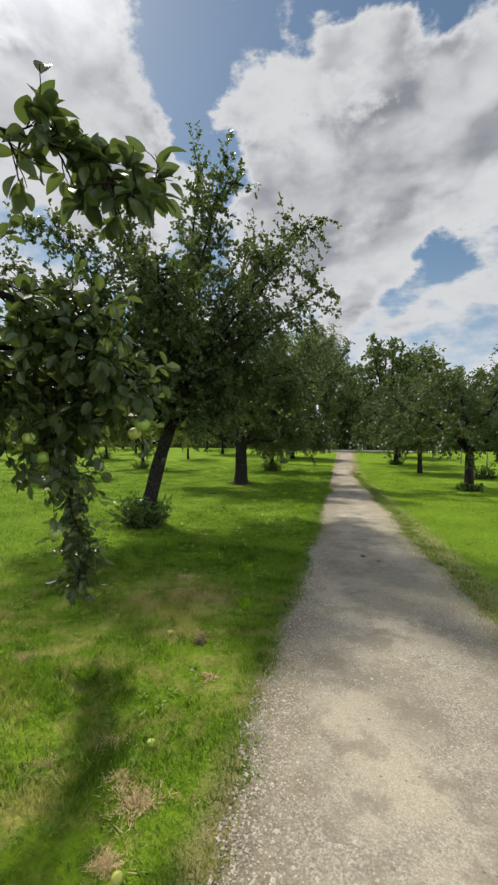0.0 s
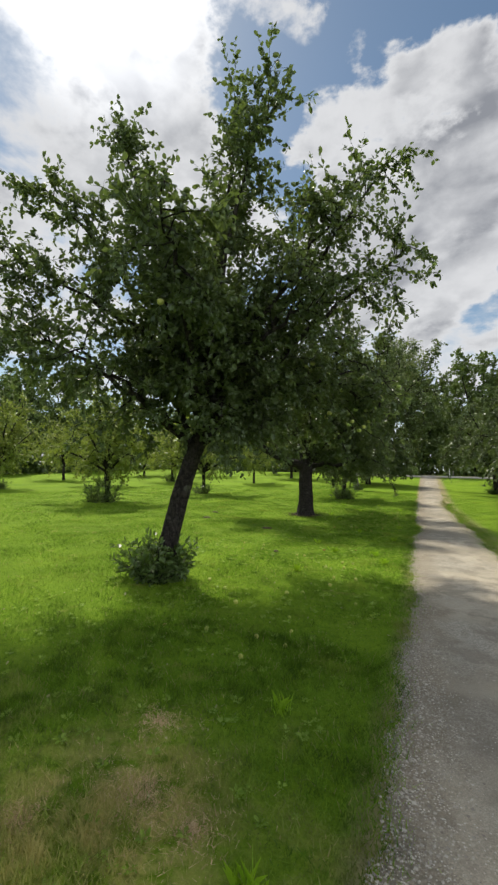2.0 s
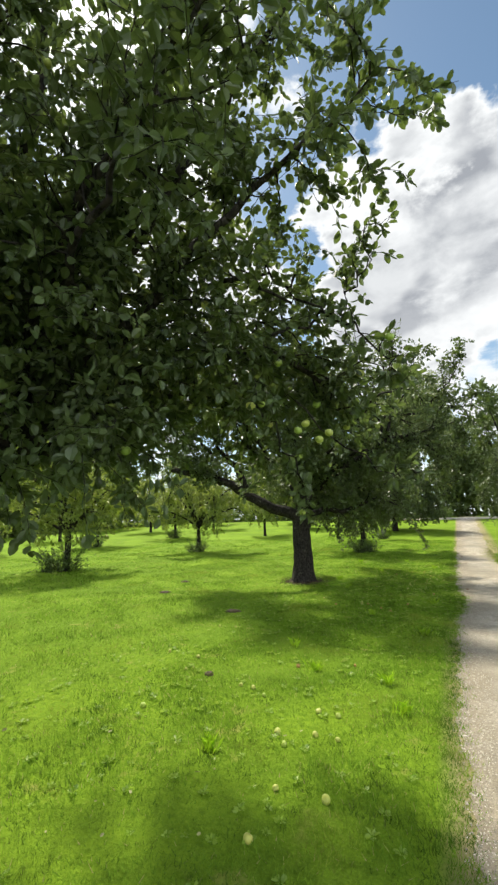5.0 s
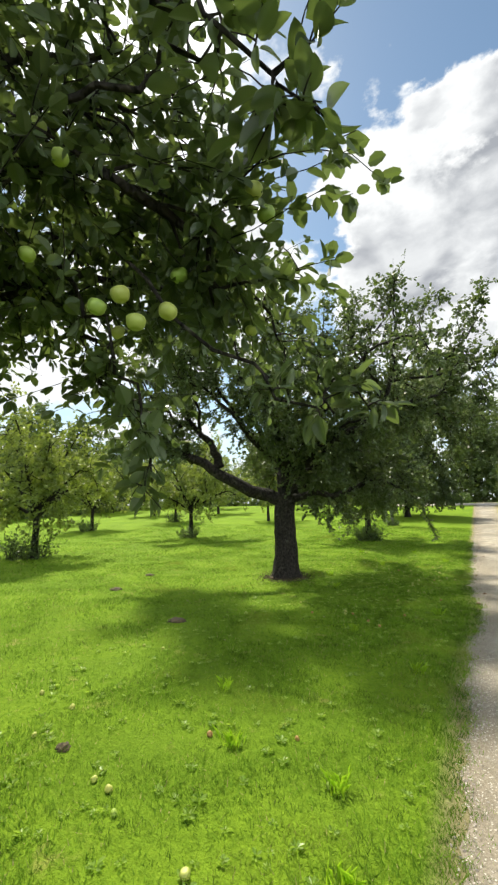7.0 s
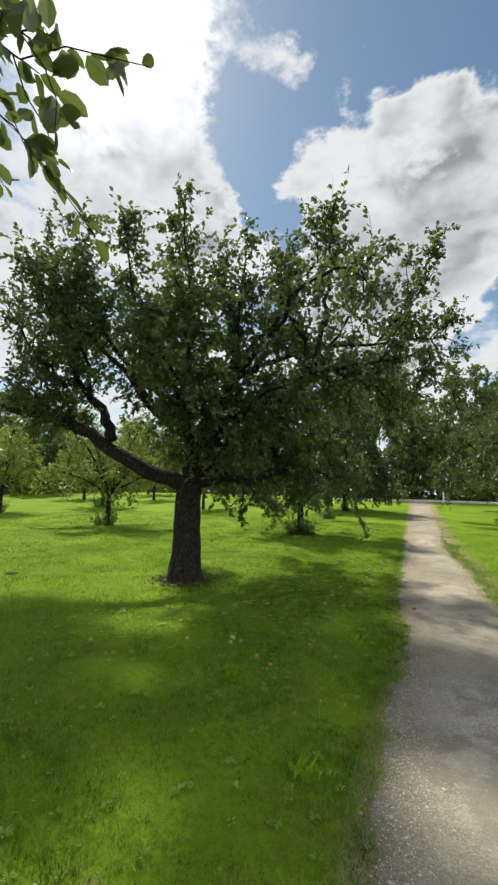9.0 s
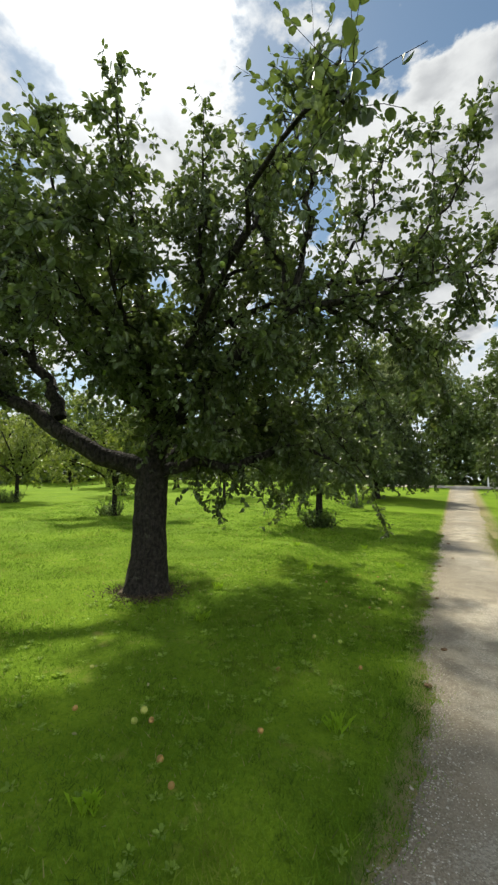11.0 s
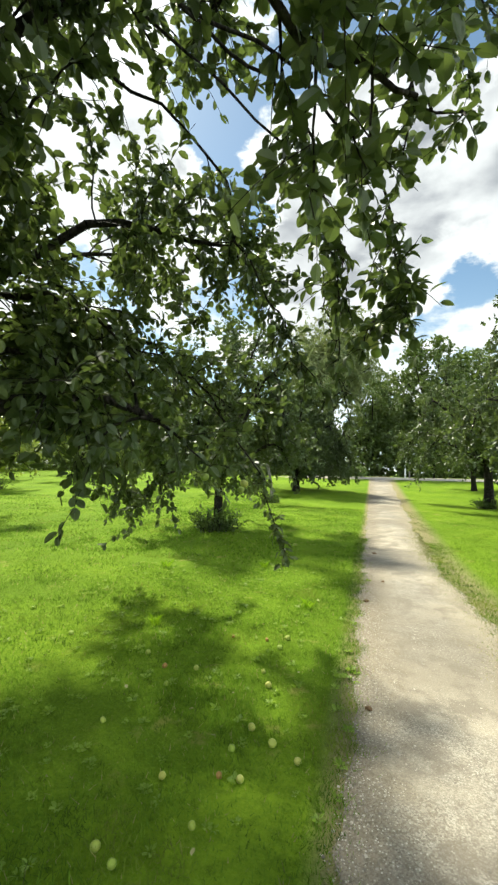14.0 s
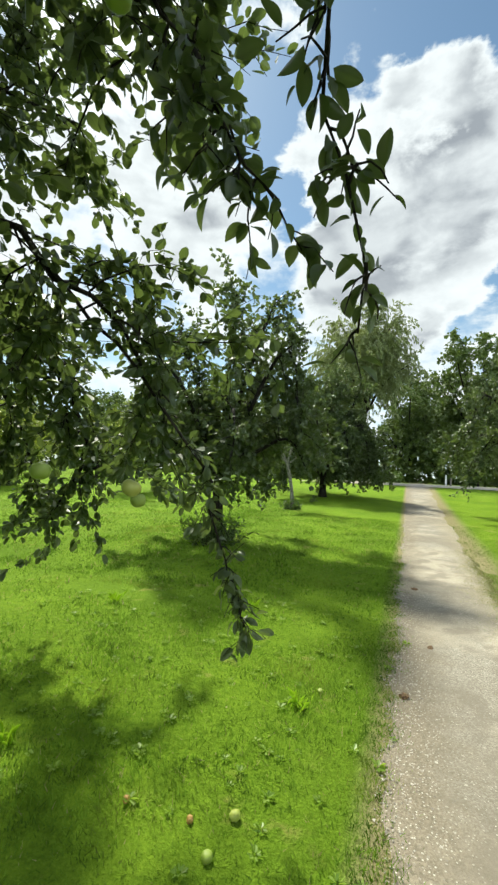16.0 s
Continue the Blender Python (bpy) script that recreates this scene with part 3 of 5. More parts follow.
def strip(ys, left, right, lift, across=10):
    """A ribbon of ground between two edge lines, a little crowned."""
    s = np.linspace(0, 1, across)
    v = []
    for y in ys:
        a, b = float(left(y)), float(right(y))
        for u in s:
            x = a + (b - a) * u
            v.append((x, y, float(ground_height(x, y)) + lift * math.sin(math.pi * u) ** 0.5 + 0.004))
    n = len(ys)
    i, j = np.meshgrid(np.arange(n - 1), np.arange(across - 1), indexing="ij")
    a = i * across + j
    return np.array(v), np.stack([a, a + 1, a + across + 1, a + across], -1).reshape(-1, 4)


def build_path():
    ys = np.arange(-30, 50.01, 0.12)
    tagged(new("path", mesh_of("path", *strip(ys, path_left, path_right, 0.02, 14), GRAVEL, True)),
           "pale trodden gravel path through the grass", "path", kind="structure")
    ys = np.arange(48.0, 57.0, 0.5)
    tagged(new("square", mesh_of("square", *strip(ys, lambda y: -9 + 0.8 * math.sin(y), lambda y: 9 + 0.6 * math.cos(y), 0.03), GRAVEL_PALE, True)),
           "pale gravel cross track beyond the orchard", "track", kind="structure")


def blades(rng, n, x0, x1, y0, y1, tall, thin):
    """Single bent-over grass blades."""
    x, y = rng.uniform(x0, x1, n), rng.uniform(y0, y1, n)
    mid, half = path_middle(y), (path_right(y) - path_left(y)) / 2
    off = np.abs(x - mid) - half
    # blades thin out over the path's edge
    keep = off > np.where(x < mid, rng.normal(0.05, 0.08, n), rng.normal(-0.10, 0.2, n))
    # tufts and worn places
    tuft = np.sin(3.1 * x + 1.7 * np.sin(2.3 * y)) * np.sin(2.7 * y + 1.3 * np.sin(1.9 * x))
    thin_out = np.where(y < 4.2, 0.25 * (np.sin(5.3 * x + 2.0 * np.sin(3.7 * y)) * np.sin(4.9 * y + 1.0) > 0.1), 0.0)
    keep &= rng.uniform(0, 1, n) < 0.75 + 0.4 * tuft - thin_out
    x, y, tuft, off = x[keep], y[keep], tuft[keep], off[keep]
    n = len(x)
    base = np.stack([x, y, lawn_height(x, y) - 0.004], -1)
    a = rng.uniform(0, 2 * np.pi, n)
    side = np.stack([np.cos(a), np.sin(a), 0 * a], -1) * (thin * rng.uniform(0.6, 1.3, n))[:, None]
    h = tall * rng.uniform(0.45, 1.25, n) * (1 + 0.35 * tuft)
    lean = rng.normal(0, 0.55, (n, 2))
    tip = base + np.stack([lean[:, 0] * h, lean[:, 1] * h, h], -1)
    v = np.stack([base - side, base + side, tip], 1).reshape(-1, 3)
    return v, np.arange(n * 3).reshape(-1, 3)


def build_grass():
    rng = np.random.default_rng(4)
    for side, n in ((path_left, 30000), (path_right, 45000)):
        y = rng.uniform(0.2, 24, n)
        x = side(y) + rng.normal(-0.06 if side is path_left else 0.1, 0.08 if side is path_left else 0.14, n)
        base = np.stack([x, y, ground_height(x, y)], -1)
        a = rng.uniform(0, 2 * np.pi, n)
        h = rng.uniform(0.010, 0.036, n) * (1 + 0.5 * np.sin(9 * y) * np.sin(23 * y))
        wide = np.stack([np.cos(a), np.sin(a), 0 * a], -1) * 0.0026
        tip = base + np.stack([rng.normal(0, 0.5, n) * h, rng.normal(0, 0.5, n) * h, h], -1)
        tagged(new("grass", mesh_of("grass", np.stack([base - wide, base + wide, tip], 1).reshape(-1, 3), np.arange(n * 3).reshape(-1, 3), BLADE)),
               "ragged grass growing over the path's edge", "grass", kind="stuff")
    n = 16000
    y = np.concatenate([rng.normal(23.6, 1.0, n // 2), rng.normal(18.0, 2.5, n // 4), rng.normal(6.0, 2.5, n - n // 2 - n // 4)])
    x = path_right(y) - np.abs(rng.normal(0.05, 0.22, n))
    base = np.stack([x, y, ground_height(x, y) + 0.006], -1)
    a = rng.uniform(0, 2 * np.pi, n)
    h = rng.uniform(0.01, 0.035, n)
    wide = np.stack([np.cos(a), np.sin(a), 0 * a], -1) * 0.003
    tip = base + np.stack([rng.normal(0, 0.6, n) * h, rng.normal(0, 0.6, n) * h, h], -1)
    tagged(new("sparse_grass", mesh_of("sparse_grass", np.stack([base - wide, base + wide, tip], 1).reshape(-1, 3), np.arange(n * 3).reshape(-1, 3), STRAW_GRASS)),
           "thin yellowing grass creeping over the gravel", "grass", kind="stuff")
    for label, args in (("short mown grass blades beside the path", [(280000, -3.6, -0.3, 0.4, 20.5, 0.036, 0.0032), (90000, -3.2, -0.45, 0.5, 5.5, 0.055, 0.0034), (140000, -9.5, -3.6, 2.0, 20.0, 0.042, 0.0045), (70000, -20.0, -9.5, 5.0, 30.0, 0.05, 0.009), (25000, -9.5, -5.0, 20.0, 34.0, 0.05, 0.009)]),
                        ("short grass blades on the far verge", [(70000, 0.0, 4.0, 2.0, 30.0, 0.036, 0.0042), (50000, -7.0, -0.8, 20.5, 30.0, 0.045, 0.006)])):
        v, f = joined([blades(rng, *a) for a in args])
        tagged(new("grass", mesh_of("grass", v, f, BLADE)), label, "grass", kind="stuff")


def build_stones():
    """Loose chippings, thickest along both edges of the path."""
    rng = np.random.default_rng(9)
    n = 34000
    y = np.where(rng.uniform(0, 1, n) < 0.45, rng.uniform(0.3, 6, n), rng.uniform(0.3, 24, n))
    left = rng.uniform(0, 1, n) < 0.66
    u = np.where(left, np.abs(rng.normal(0.05, 0.09, n)) - 0.03, 1 - np.abs(rng.normal(0.0, 0.2, n)))
    u = np.where(rng.uniform(0, 1, n) < 0.2, rng.uniform(0, 1, n), u)
    x = path_left(y) + (path_right(y) - path_left(y)) * u
    s = np.minimum(rng.gamma(2.0, 0.0013, n) + 0.0022, 0.011)
    z = ground_height(x, y) + 0.004 + 0.02 * np.sin(np.pi * np.clip(u, 0, 1)) ** 0.5
    oct_v = np.array([[1, 0, 0], [0, 1, 0], [-1, 0, 0], [0, -1, 0], [0, 0, 0.45], [0, 0, -0.5]])
    oct_f = np.array([[0, 1, 4], [1, 2, 4], [2, 3, 4], [3, 0, 4], [1, 0, 5], [2, 1, 5], [3, 2, 5], [0, 3, 5]])
    a = rng.uniform(0, 6.3, n)
    vv = oct_v[None] * (s[:, None] * rng.uniform(0.7, 1.3, (n, 1)))[:, :, None] * rng.uniform(0.7, 1.3, (n, 6, 1))
    rx = vv[..., 0] * np.cos(a)[:, None] - vv[..., 1] * np.sin(a)[:, None]
    ry = vv[..., 0] * np.sin(a)[:, None] + vv[..., 1] * np.cos(a)[:, None]
    v = np.stack([rx + x[:, None], ry + y[:, None], vv[..., 2] + z[:, None]], -1).reshape(-1, 3)
    f = ((np.arange(n) * 6)[:, None, None] + oct_f[None]).reshape(-1, 3)
    tagged(new("chippings", mesh_of("chippings", v, f, STONE)), "loose stone chippings scattered over the gravel path", "gravel", kind="stuff")


build_ground()
build_path()
build_grass()
build_stones()


# ---- the three apple trees that the walk passes ----
def build_first_tree():
    """Its trunk stands out of view; a laden limb hangs over the path's edge."""
    t = [(0, 0, 0), (0.1, 0.1, 0.9), (0.2, 0.25, 1.8)]
    f = (0.2, 0.25, 1.75)
    hang = dict(droop=0.2, upright=0.05, reach=0.5, branches=10, lift=-0.05, bare=0.45)
    thin = dict(gap=0.035, branches=6)
    limbs = []
    limbs.append(([f, (1.4, 1.3, 2.3), (2.6, 2.2, 2.55), (3.05, 2.62, 2.52), (3.4, 2.9, 2.46)], 0.03, 0.003, dict(hang, curved=True, reach=0.15, branches=6, twigs=8, twig=0.3, gap=0.042, leaf=0.085, bare=0.74, droop=0.1)))
    limbs.append(([f, (1.3, 1.4, 2.2), (2.2, 2.4, 2.25), (2.72, 3.05, 2.12), (3.05, 3.34, 1.92)], 0.04, 0.005, dict(hang, reach=0.25, bare=0.62, twig=0.55, gap=0.027, fruit=14)))
    limbs.append(([f, (1.2, 1.6, 2.3), (2.0, 2.7, 2.15), (2.5, 3.2, 1.85), (2.68, 3.42, 1.45)], 0.05, 0.006, dict(hang, reach=0.27, bare=0.58, twig=0.55, gap=0.028, fruit=10)))
    limbs.append(([f, (1.2, 1.8, 2.2), (2.1, 2.8, 2.1), (2.6, 3.3, 1.9), (2.9, 3.46, 1.72)], 0.04, 0.006, dict(hang, reach=0.2, bare=0.68, twig=0.5, gap=0.032, fruit=8)))
    limbs.append(([f, (0.9, 1.9, 2.6), (1.6, 3.2, 2.4), (2.05, 3.85, 1.6), (2.2, 4.05, 0.95), (2.25, 4.12, 0.5)], 0.05, 0.005, dict(hang, reach=0.13, twig=0.4, gap=0.03, fruit=3)))
    limbs.append(([f, (0.2, 1.5, 3.0), (0.4, 2.6, 3.2), (0.5, 3.3, 2.4)], 0.08, 0.012, thin))
    limbs.append(([f, (0.8, 2.0, 2.9), (0.9, 2.7, 3.0), (1.0, 3.1, 2.4), (1.0, 3.3, 1.9)], 0.06, 0.01, dict(droop=0.2, upright=0.1)))
    limbs.append(([f, (1.1, 1.9, 2.7), (1.6, 2.4, 2.8), (1.85, 2.8, 2.3), (1.9, 3.0, 1.7)], 0.06, 0.01, dict(droop=0.2, upright=0.1)))
    limbs.append(([f, (-1.2, 0.6, 2.8), (-2.6, 0.9, 3.2)], 0.09, 0.015, thin))
    limbs.append(([f, (0.1, -1.2, 2.9), (0.3, -2.6, 3.2)], 0.09, 0.015, thin))
    limbs.append(([f, (0.4, 0.3, 3.2), (0.9, 0.2, 4.8)], 0.08, 0.015, thin))
    limbs.append(([f, (1.4, -0.8, 3.0), (2.4, -1.3, 3.3)], 0.08, 0.015, thin))
    apple_tree((-4.2, -1.9, 0), t, 0.17, 0.14, limbs, "apple tree with a laden limb drooping towards the gravel path", 21, NEAR, 70)


def build_leaning_tree():
    t = [(0, 0, -0.05), (0.12, 0.06, 0.6), (0.29, 0.15, 1.4), (0.5, 0.26, 2.15)]
    f = (0.49, 0.25, 2.1)
    g = (0.40, 0.21, 1.8)
    tall = dict(upright=0.3, reach=0.75, bare=0.15)
    limbs = []
    limbs.append(([(0.46, 0.24, 2.05), (0.58, 0.3, 2.45), (0.72, 0.34, 2.9), (0.82, 0.34, 3.5)], 0.112, 0.06, dict(bare=0.9, branches=1)))
    limbs.append(([f, (1.0, 0.5, 3.1), (2.0, 0.8, 4.6), (3.0, 1.0, 6.1)], 0.075, 0.006, dict(tall, gap=0.027)))
    limbs.append(([f, (0.6, 0.2, 3.4), (0.85, 0.1, 5.0), (0.95, 0.05, 6.8)], 0.08, 0.006, dict(tall, reach=0.6)))
    limbs.append(([g, (-0.5, -0.3, 2.6), (-1.3, -0.8, 3.2), (-2.0, -1.2, 3.6)], 0.05, 0.008, {}))
    limbs.append(([f, (0.1, -0.1, 3.3), (-0.7, -0.6, 4.5), (-1.5, -1.1, 5.5)], 0.065, 0.006, tall))
    limbs.append(([f, (0.0, 0.0, 3.2), (-1.0, -0.7, 3.9), (-2.1, -1.3, 4.7)], 0.065, 0.006, tall))
    limbs.append(([f, (0.3, 0.0, 3.6), (-0.1, -0.4, 5.0), (-0.5, -0.7, 6.3)], 0.065, 0.006, dict(tall, reach=0.65)))
    limbs.append(([f, (1.3, 0.6, 3.0), (2.3, 0.9, 3.9), (3.2, 1.1, 4.7)], 0.065, 0.006, tall))
    limbs.append(([f, (0.7, -0.5, 2.9), (1.0, -1.2, 3.6), (1.1, -1.7, 4.2)], 0.065, 0.01, {}))
    limbs.append(([f, (0.4, 1.0, 2.8), (0.3, 1.9, 3.3), (0.3, 2.6, 3.6)], 0.065, 0.01, {}))
    limbs.append(([g, (1.1, 0.7, 2.6), (1.9, 1.3, 2.9), (2.4, 1.7, 2.75), (2.55, 1.9, 2.45)], 0.055, 0.008, dict(droop=0.14, upright=0.1, gap=0.026, reach=0.7, fruit=10)))
    limbs.append(([f, (1.0, 0.2, 2.9), (1.8, 0.0, 3.4), (2.3, -0.2, 3.5)], 0.05, 0.008, dict(gap=0.038)))
    limbs.append(([f, (1.1, 1.0, 3.1), (1.8, 1.6, 3.8), (2.2, 1.9, 3.7)], 0.045, 0.008, dict(gap=0.042, reach=0.7)))
    limbs.append(([f, (0.8, 0.7, 3.4), (1.4, 1.0, 4.7), (1.8, 1.1, 5.9)], 0.065, 0.006, dict(tall, gap=0.038)))
    limbs.append(([f, (0.8, 1.2, 2.9), (1.5, 2.2, 3.3), (2.05, 2.85, 3.05), (2.25, 3.1, 2.65)], 0.05, 0.005, dict(reach=0.45, gap=0.03)))
    limbs.append(([f, (1.2, 0.9, 2.8), (1.8, 1.4, 3.2), (2.3, 1.5, 3.2)], 0.045, 0.008, dict(gap=0.034, reach=0.7)))
    limbs.append(([g, (0.9, 1.2, 2.6), (1.5, 2.1, 2.95), (1.9, 2.5, 2.8)], 0.05, 0.008, dict(droop=0.12, reach=0.65, gap=0.032)))
    limbs.append(([f, (0.9, -0.3, 3.5), (1.3, -0.4, 4.9), (1.7, -0.4, 6.1)], 0.06, 0.006, tall))
    limbs.append(([f, (0.6, 0.6, 3.5), (0.7, 0.9, 4.9), (0.6, 1.1, 6.0)], 0.06, 0.006, dict(tall, gap=0.038)))
    limbs.append(([f, (1.2, 0.1, 3.3), (2.0, 0.2, 4.3), (2.6, 0.2, 5.2)], 0.06, 0.006, dict(tall, gap=0.038)))
    limbs.append(([(2.2, 1.6, 2.6), (2.7, 1.7, 2.08), (2.87, 1.77, 1.95), (2.96, 1.85, 1.93), (3.02, 1.91, 1.93)], 0.008, 0.0025, dict(free=True, curved=True, reach=0.07, branches=3, twigs=1, twig=0.15, gap=0.07, leaf=0.088, wide=0.36, bare=0.4, upright=0.3)))
    limbs.append(([g, (0.8, 1.2, 2.6), (1.4, 1.9, 2.65), (1.65, 2.15, 2.2)], 0.045, 0.006, dict(droop=0.2, reach=0.6, upright=0.1, gap=0.033, fruit=6)))
    limbs.append(([g, (-0.4, 0.6, 2.7), (-1.2, 1.1, 3.4)], 0.06, 0.01, {}))
    limbs.append(([g, (-0.1, -0.6, 2.5), (-0.4, -1.3, 3.0)], 0.06, 0.01, {}))
    limbs.append(([f, (0.3, -0.4, 3.3), (0.3, -0.9, 4.6)], 0.06, 0.008, dict(upright=0.4)))
    # low sprays that hang before the fork
    low = dict(droop=0.2, upright=0.05, reach=0.5, gap=0.026, bare=0.3)
    limbs.append(([f, (0.8, 0.0, 2.5), (1.05, -0.2, 2.25), (1.15, -0.3, 1.9)], 0.04, 0.005, low))
    limbs.append(([f, (1.0, 0.35, 2.5), (1.35, 0.45, 2.3), (1.45, 0.45, 2.0)], 0.04, 0.005, low))
    limbs.append(([(1.75, 1.6, 2.75), (2.05, 1.72, 2.3), (2.2, 1.73, 1.95), (2.23, 1.74, 1.62)], 0.012, 0.0025, dict(reach=0.14, branches=6, twigs=4, twig=0.3, gap=0.036, leaf=0.075, bare=0.2, upright=0, droop=0.2)))
    limbs.append(([(2.2, 1.3, 3.0), (2.6, 1.5, 3.15), (2.85, 1.52, 3.4), (2.95, 1.5, 3.75)], 0.014, 0.003, dict(reach=0.3, branches=8, twigs=7, twig=0.5, gap=0.03, bare=0.2, upright=0.4)))
    limbs.append(([(2.2, 1.1, 3.3), (2.7, 1.25, 3.0), (3.0, 1.32, 2.7), (3.14, 1.35, 2.46)], 0.012, 0.003, dict(curved=True, reach=0.12, branches=7, twigs=5, twig=0.3, gap=0.04, leaf=0.085, bare=0.3, upright=0.1, fruit=1)))
    apple_tree((-3.9, 6.6, 0), t, 0.135, 0.115, limbs, "leaning apple tree with a dark rough trunk and dense crown", 5, dict(NEAR, gap=0.025), 60,
               [(2.39, 1.46, 2.34), (2.5, 1.43, 2.2), (2.55, 1.52, 2.26), (2.35, 1.4, 2.28), (2.23, 1.72, 1.68), (2.1, 1.3, 2.5)])


def build_spreading_tree():
    t = [(0, 0, -0.05), (0.02, 0.0, 0.6), (0.0, 0.02, 1.2), (0.03, 0.02, 1.75)]
    f = (0.02, 0.02, 1.62)
    h = (0.07, 0.02, 2.3)
    dro = dict(droop=0.24, upright=0.08, lift=-0.05, gap=0.033)
    tall = dict(upright=0.35, reach=0.8)
    string = dict(curved=True, droop=0.3, upright=0, reach=0.2, branches=8, lift=-0.2, gap=0.03, bare=0.3, twig=0.35, twigs=9)
    limbs = []
    limbs.append(([(0.02, 0.02, 1.5), (0.03, 0.0, 2.0), (0.12, 0.04, 2.5), (0.3, 0.1, 2.95)], 0.175, 0.08, dict(bare=0.9, branches=1)))
    limbs.append(([f, (-0.65, -0.32, 1.88), (-1.34, -0.66, 2.3), (-2.1, -1.0, 2.7), (-3.2, -1.4, 3.0)], 0.16, 0.075, dict(bare=0.65, lift=0.6, droop=0.03)))
    limbs.append(([(-1.35, -0.55, 2.42), (-1.6, -0.6, 3.0), (-2.0, -0.8, 3.6), (-2.3, -0.9, 4.9)], 0.115, 0.02, dict(upright=0.4, bare=0.5, lift=0.4, droop=0.05)))
    limbs.append(([(-2.0, -0.8, 3.5), (-2.4, -1.1, 4.8), (-2.6, -1.3, 6.2)], 0.04, 0.006, tall))
    limbs.append(([(-1.8, -0.7, 3.3), (-1.7, -1.2, 4.8), (-1.4, -1.4, 6.2)], 0.045, 0.006, tall))
    limbs.append(([(-2.2, -0.9, 3.4), (-3.0, -1.2, 4.3), (-3.5, -1.4, 5.3)], 0.04, 0.006, tall))
    limbs.append(([f, (0.55, 0.22, 1.8), (1.2, 0.5, 1.78), (1.8, 0.8, 2.05), (2.3, 1.1, 1.85)], 0.10, 0.02, dict(dro, droop=0.2, reach=0.8)))
    limbs.append(([h, (0.2, 0.08, 2.75), (0.6, 0.15, 3.3), (1.3, 0.3, 3.9), (2.6, 0.6, 4.1), (3.7, 1.0, 4.25), (4.3, 1.2, 4.3)], 0.075, 0.008, dict(upright=0.28, bare=0.35, gap=0.033, reach=0.8)))
    limbs.append(([h, (0.8, -0.25, 2.65), (1.5, -0.55, 2.85), (2.1, -0.78, 3.05), (2.5, -0.75, 3.3), (3.2, -0.35, 3.45), (4.0, 0.1, 3.7)], 0.105, 0.01, dict(bare=0.58, reach=0.5, droop=0.1)))
    limbs.append(([(2.55, -0.75, 3.33), (3.05, -0.2, 3.25), (3.55, 0.3, 3.05), (4.0, 0.85, 3.2)], 0.03, 0.005, dict(reach=0.5, bare=0.2, droop=0.16, gap=0.033)))
    limbs.append(([(2.4, -0.76, 3.25), (2.3, -0.75, 3.8), (2.0, -0.7, 4.4), (1.8, -0.7, 5.3)], 0.045, 0.008, dict(tall, reach=0.34, bare=0.3, gap=0.05)))
    limbs.append(([(2.5, -0.75, 3.3), (2.6, -0.9, 3.8), (2.75, -1.1, 4.5), (2.8, -1.2, 5.4)], 0.045, 0.008, dict(tall, reach=0.34, bare=0.3, gap=0.05)))
    limbs.append(([(3.35, -0.28, 3.5), (3.7, -0.45, 4.2), (3.75, -0.5, 5.0)], 0.014, 0.003, dict(reach=0.14, branches=7, twigs=6, twig=0.3, gap=0.03)))
    limbs.append(([f, (0.6, -0.25, 2.3), (1.2, -0.6, 2.6), (1.65, -0.85, 2.2)], 0.05, 0.006, dict(dro, reach=0.6)))
    limbs.append(([h, (0.5, -0.9, 2.9), (0.9, -1.7, 3.4), (1.2, -2.3, 3.9)], 0.055, 0.008, dict(lift=0.15, reach=0.85, gap=0.022, branches=10)))
    limbs.append(([(2.6, 0.6, 4.05), (3.15, 0.85, 3.55), (3.35, 1.05, 3.05), (3.4, 1.2, 2.55)], 0.011, 0.003, dict(string, reach=0.3, twig=0.5, gap=0.032, leaf=0.078)))
    limbs.append(([h, (0.9, 0.0, 2.8), (1.6, 0.1, 3.1), (2.2, 0.15, 3.1)], 0.05, 0.006, dict(reach=0.6, gap=0.032)))
    limbs.append(([(1.1, 0.3, 3.7), (1.5, 0.4, 4.7), (1.65, 0.6, 6.0)], 0.05, 0.006, tall))
    limbs.append(([(0.8, 0.2, 3.4), (0.7, 0.0, 4.5), (0.4, -0.2, 5.8)], 0.05, 0.006, dict(tall, gap=0.033)))
    limbs.append(([(2.4, 0.6, 4.05), (3.05, 1.0, 3.5), (3.3, 1.25, 2.88), (3.35, 1.55, 2.35), (3.4, 1.77, 1.86)], 0.009, 0.0025, dict(string, reach=0.12, branches=6, twig=0.25, twigs=6, gap=0.036, leaf=0.052, bare=0.25)))
    limbs.append(([(2.6, 0.6, 4.05), (3.3, 0.85, 3.6), (3.65, 1.05, 3.0), (3.72, 1.17, 2.7), (3.6, 1.15, 2.36)], 0.011, 0.003, dict(string, reach=0.32, twig=0.55, gap=0.024, leaf=0.078, fruit=3)))
    limbs.append(([(1.9, 0.5, 4.0), (2.5, 1.2, 3.7), (2.8, 1.7, 2.9), (3.15, 1.9, 2.3)], 0.012, 0.003, dict(string, reach=0.28, leaf=0.075)))
    limbs.append(([f, (0.5, 0.8, 2.4), (1.1, 1.8, 2.9), (1.7, 2.5, 2.6), (2.2, 2.8, 1.9)], 0.05, 0.006, dict(dro, gap=0.033)))
    limbs.append(([(1.6, 2.4, 2.65), (2.2, 2.7, 1.9), (2.55, 2.8, 1.2), (2.7, 2.85, 0.72)], 0.012, 0.002, dict(string, reach=0.08, gap=0.07)))
    limbs.append(([f, (0.6, 0.6, 2.5), (1.3, 1.1, 2.8), (1.8, 1.6, 2.5)], 0.05, 0.006, dict(dro, droop=0.16, reach=0.8)))
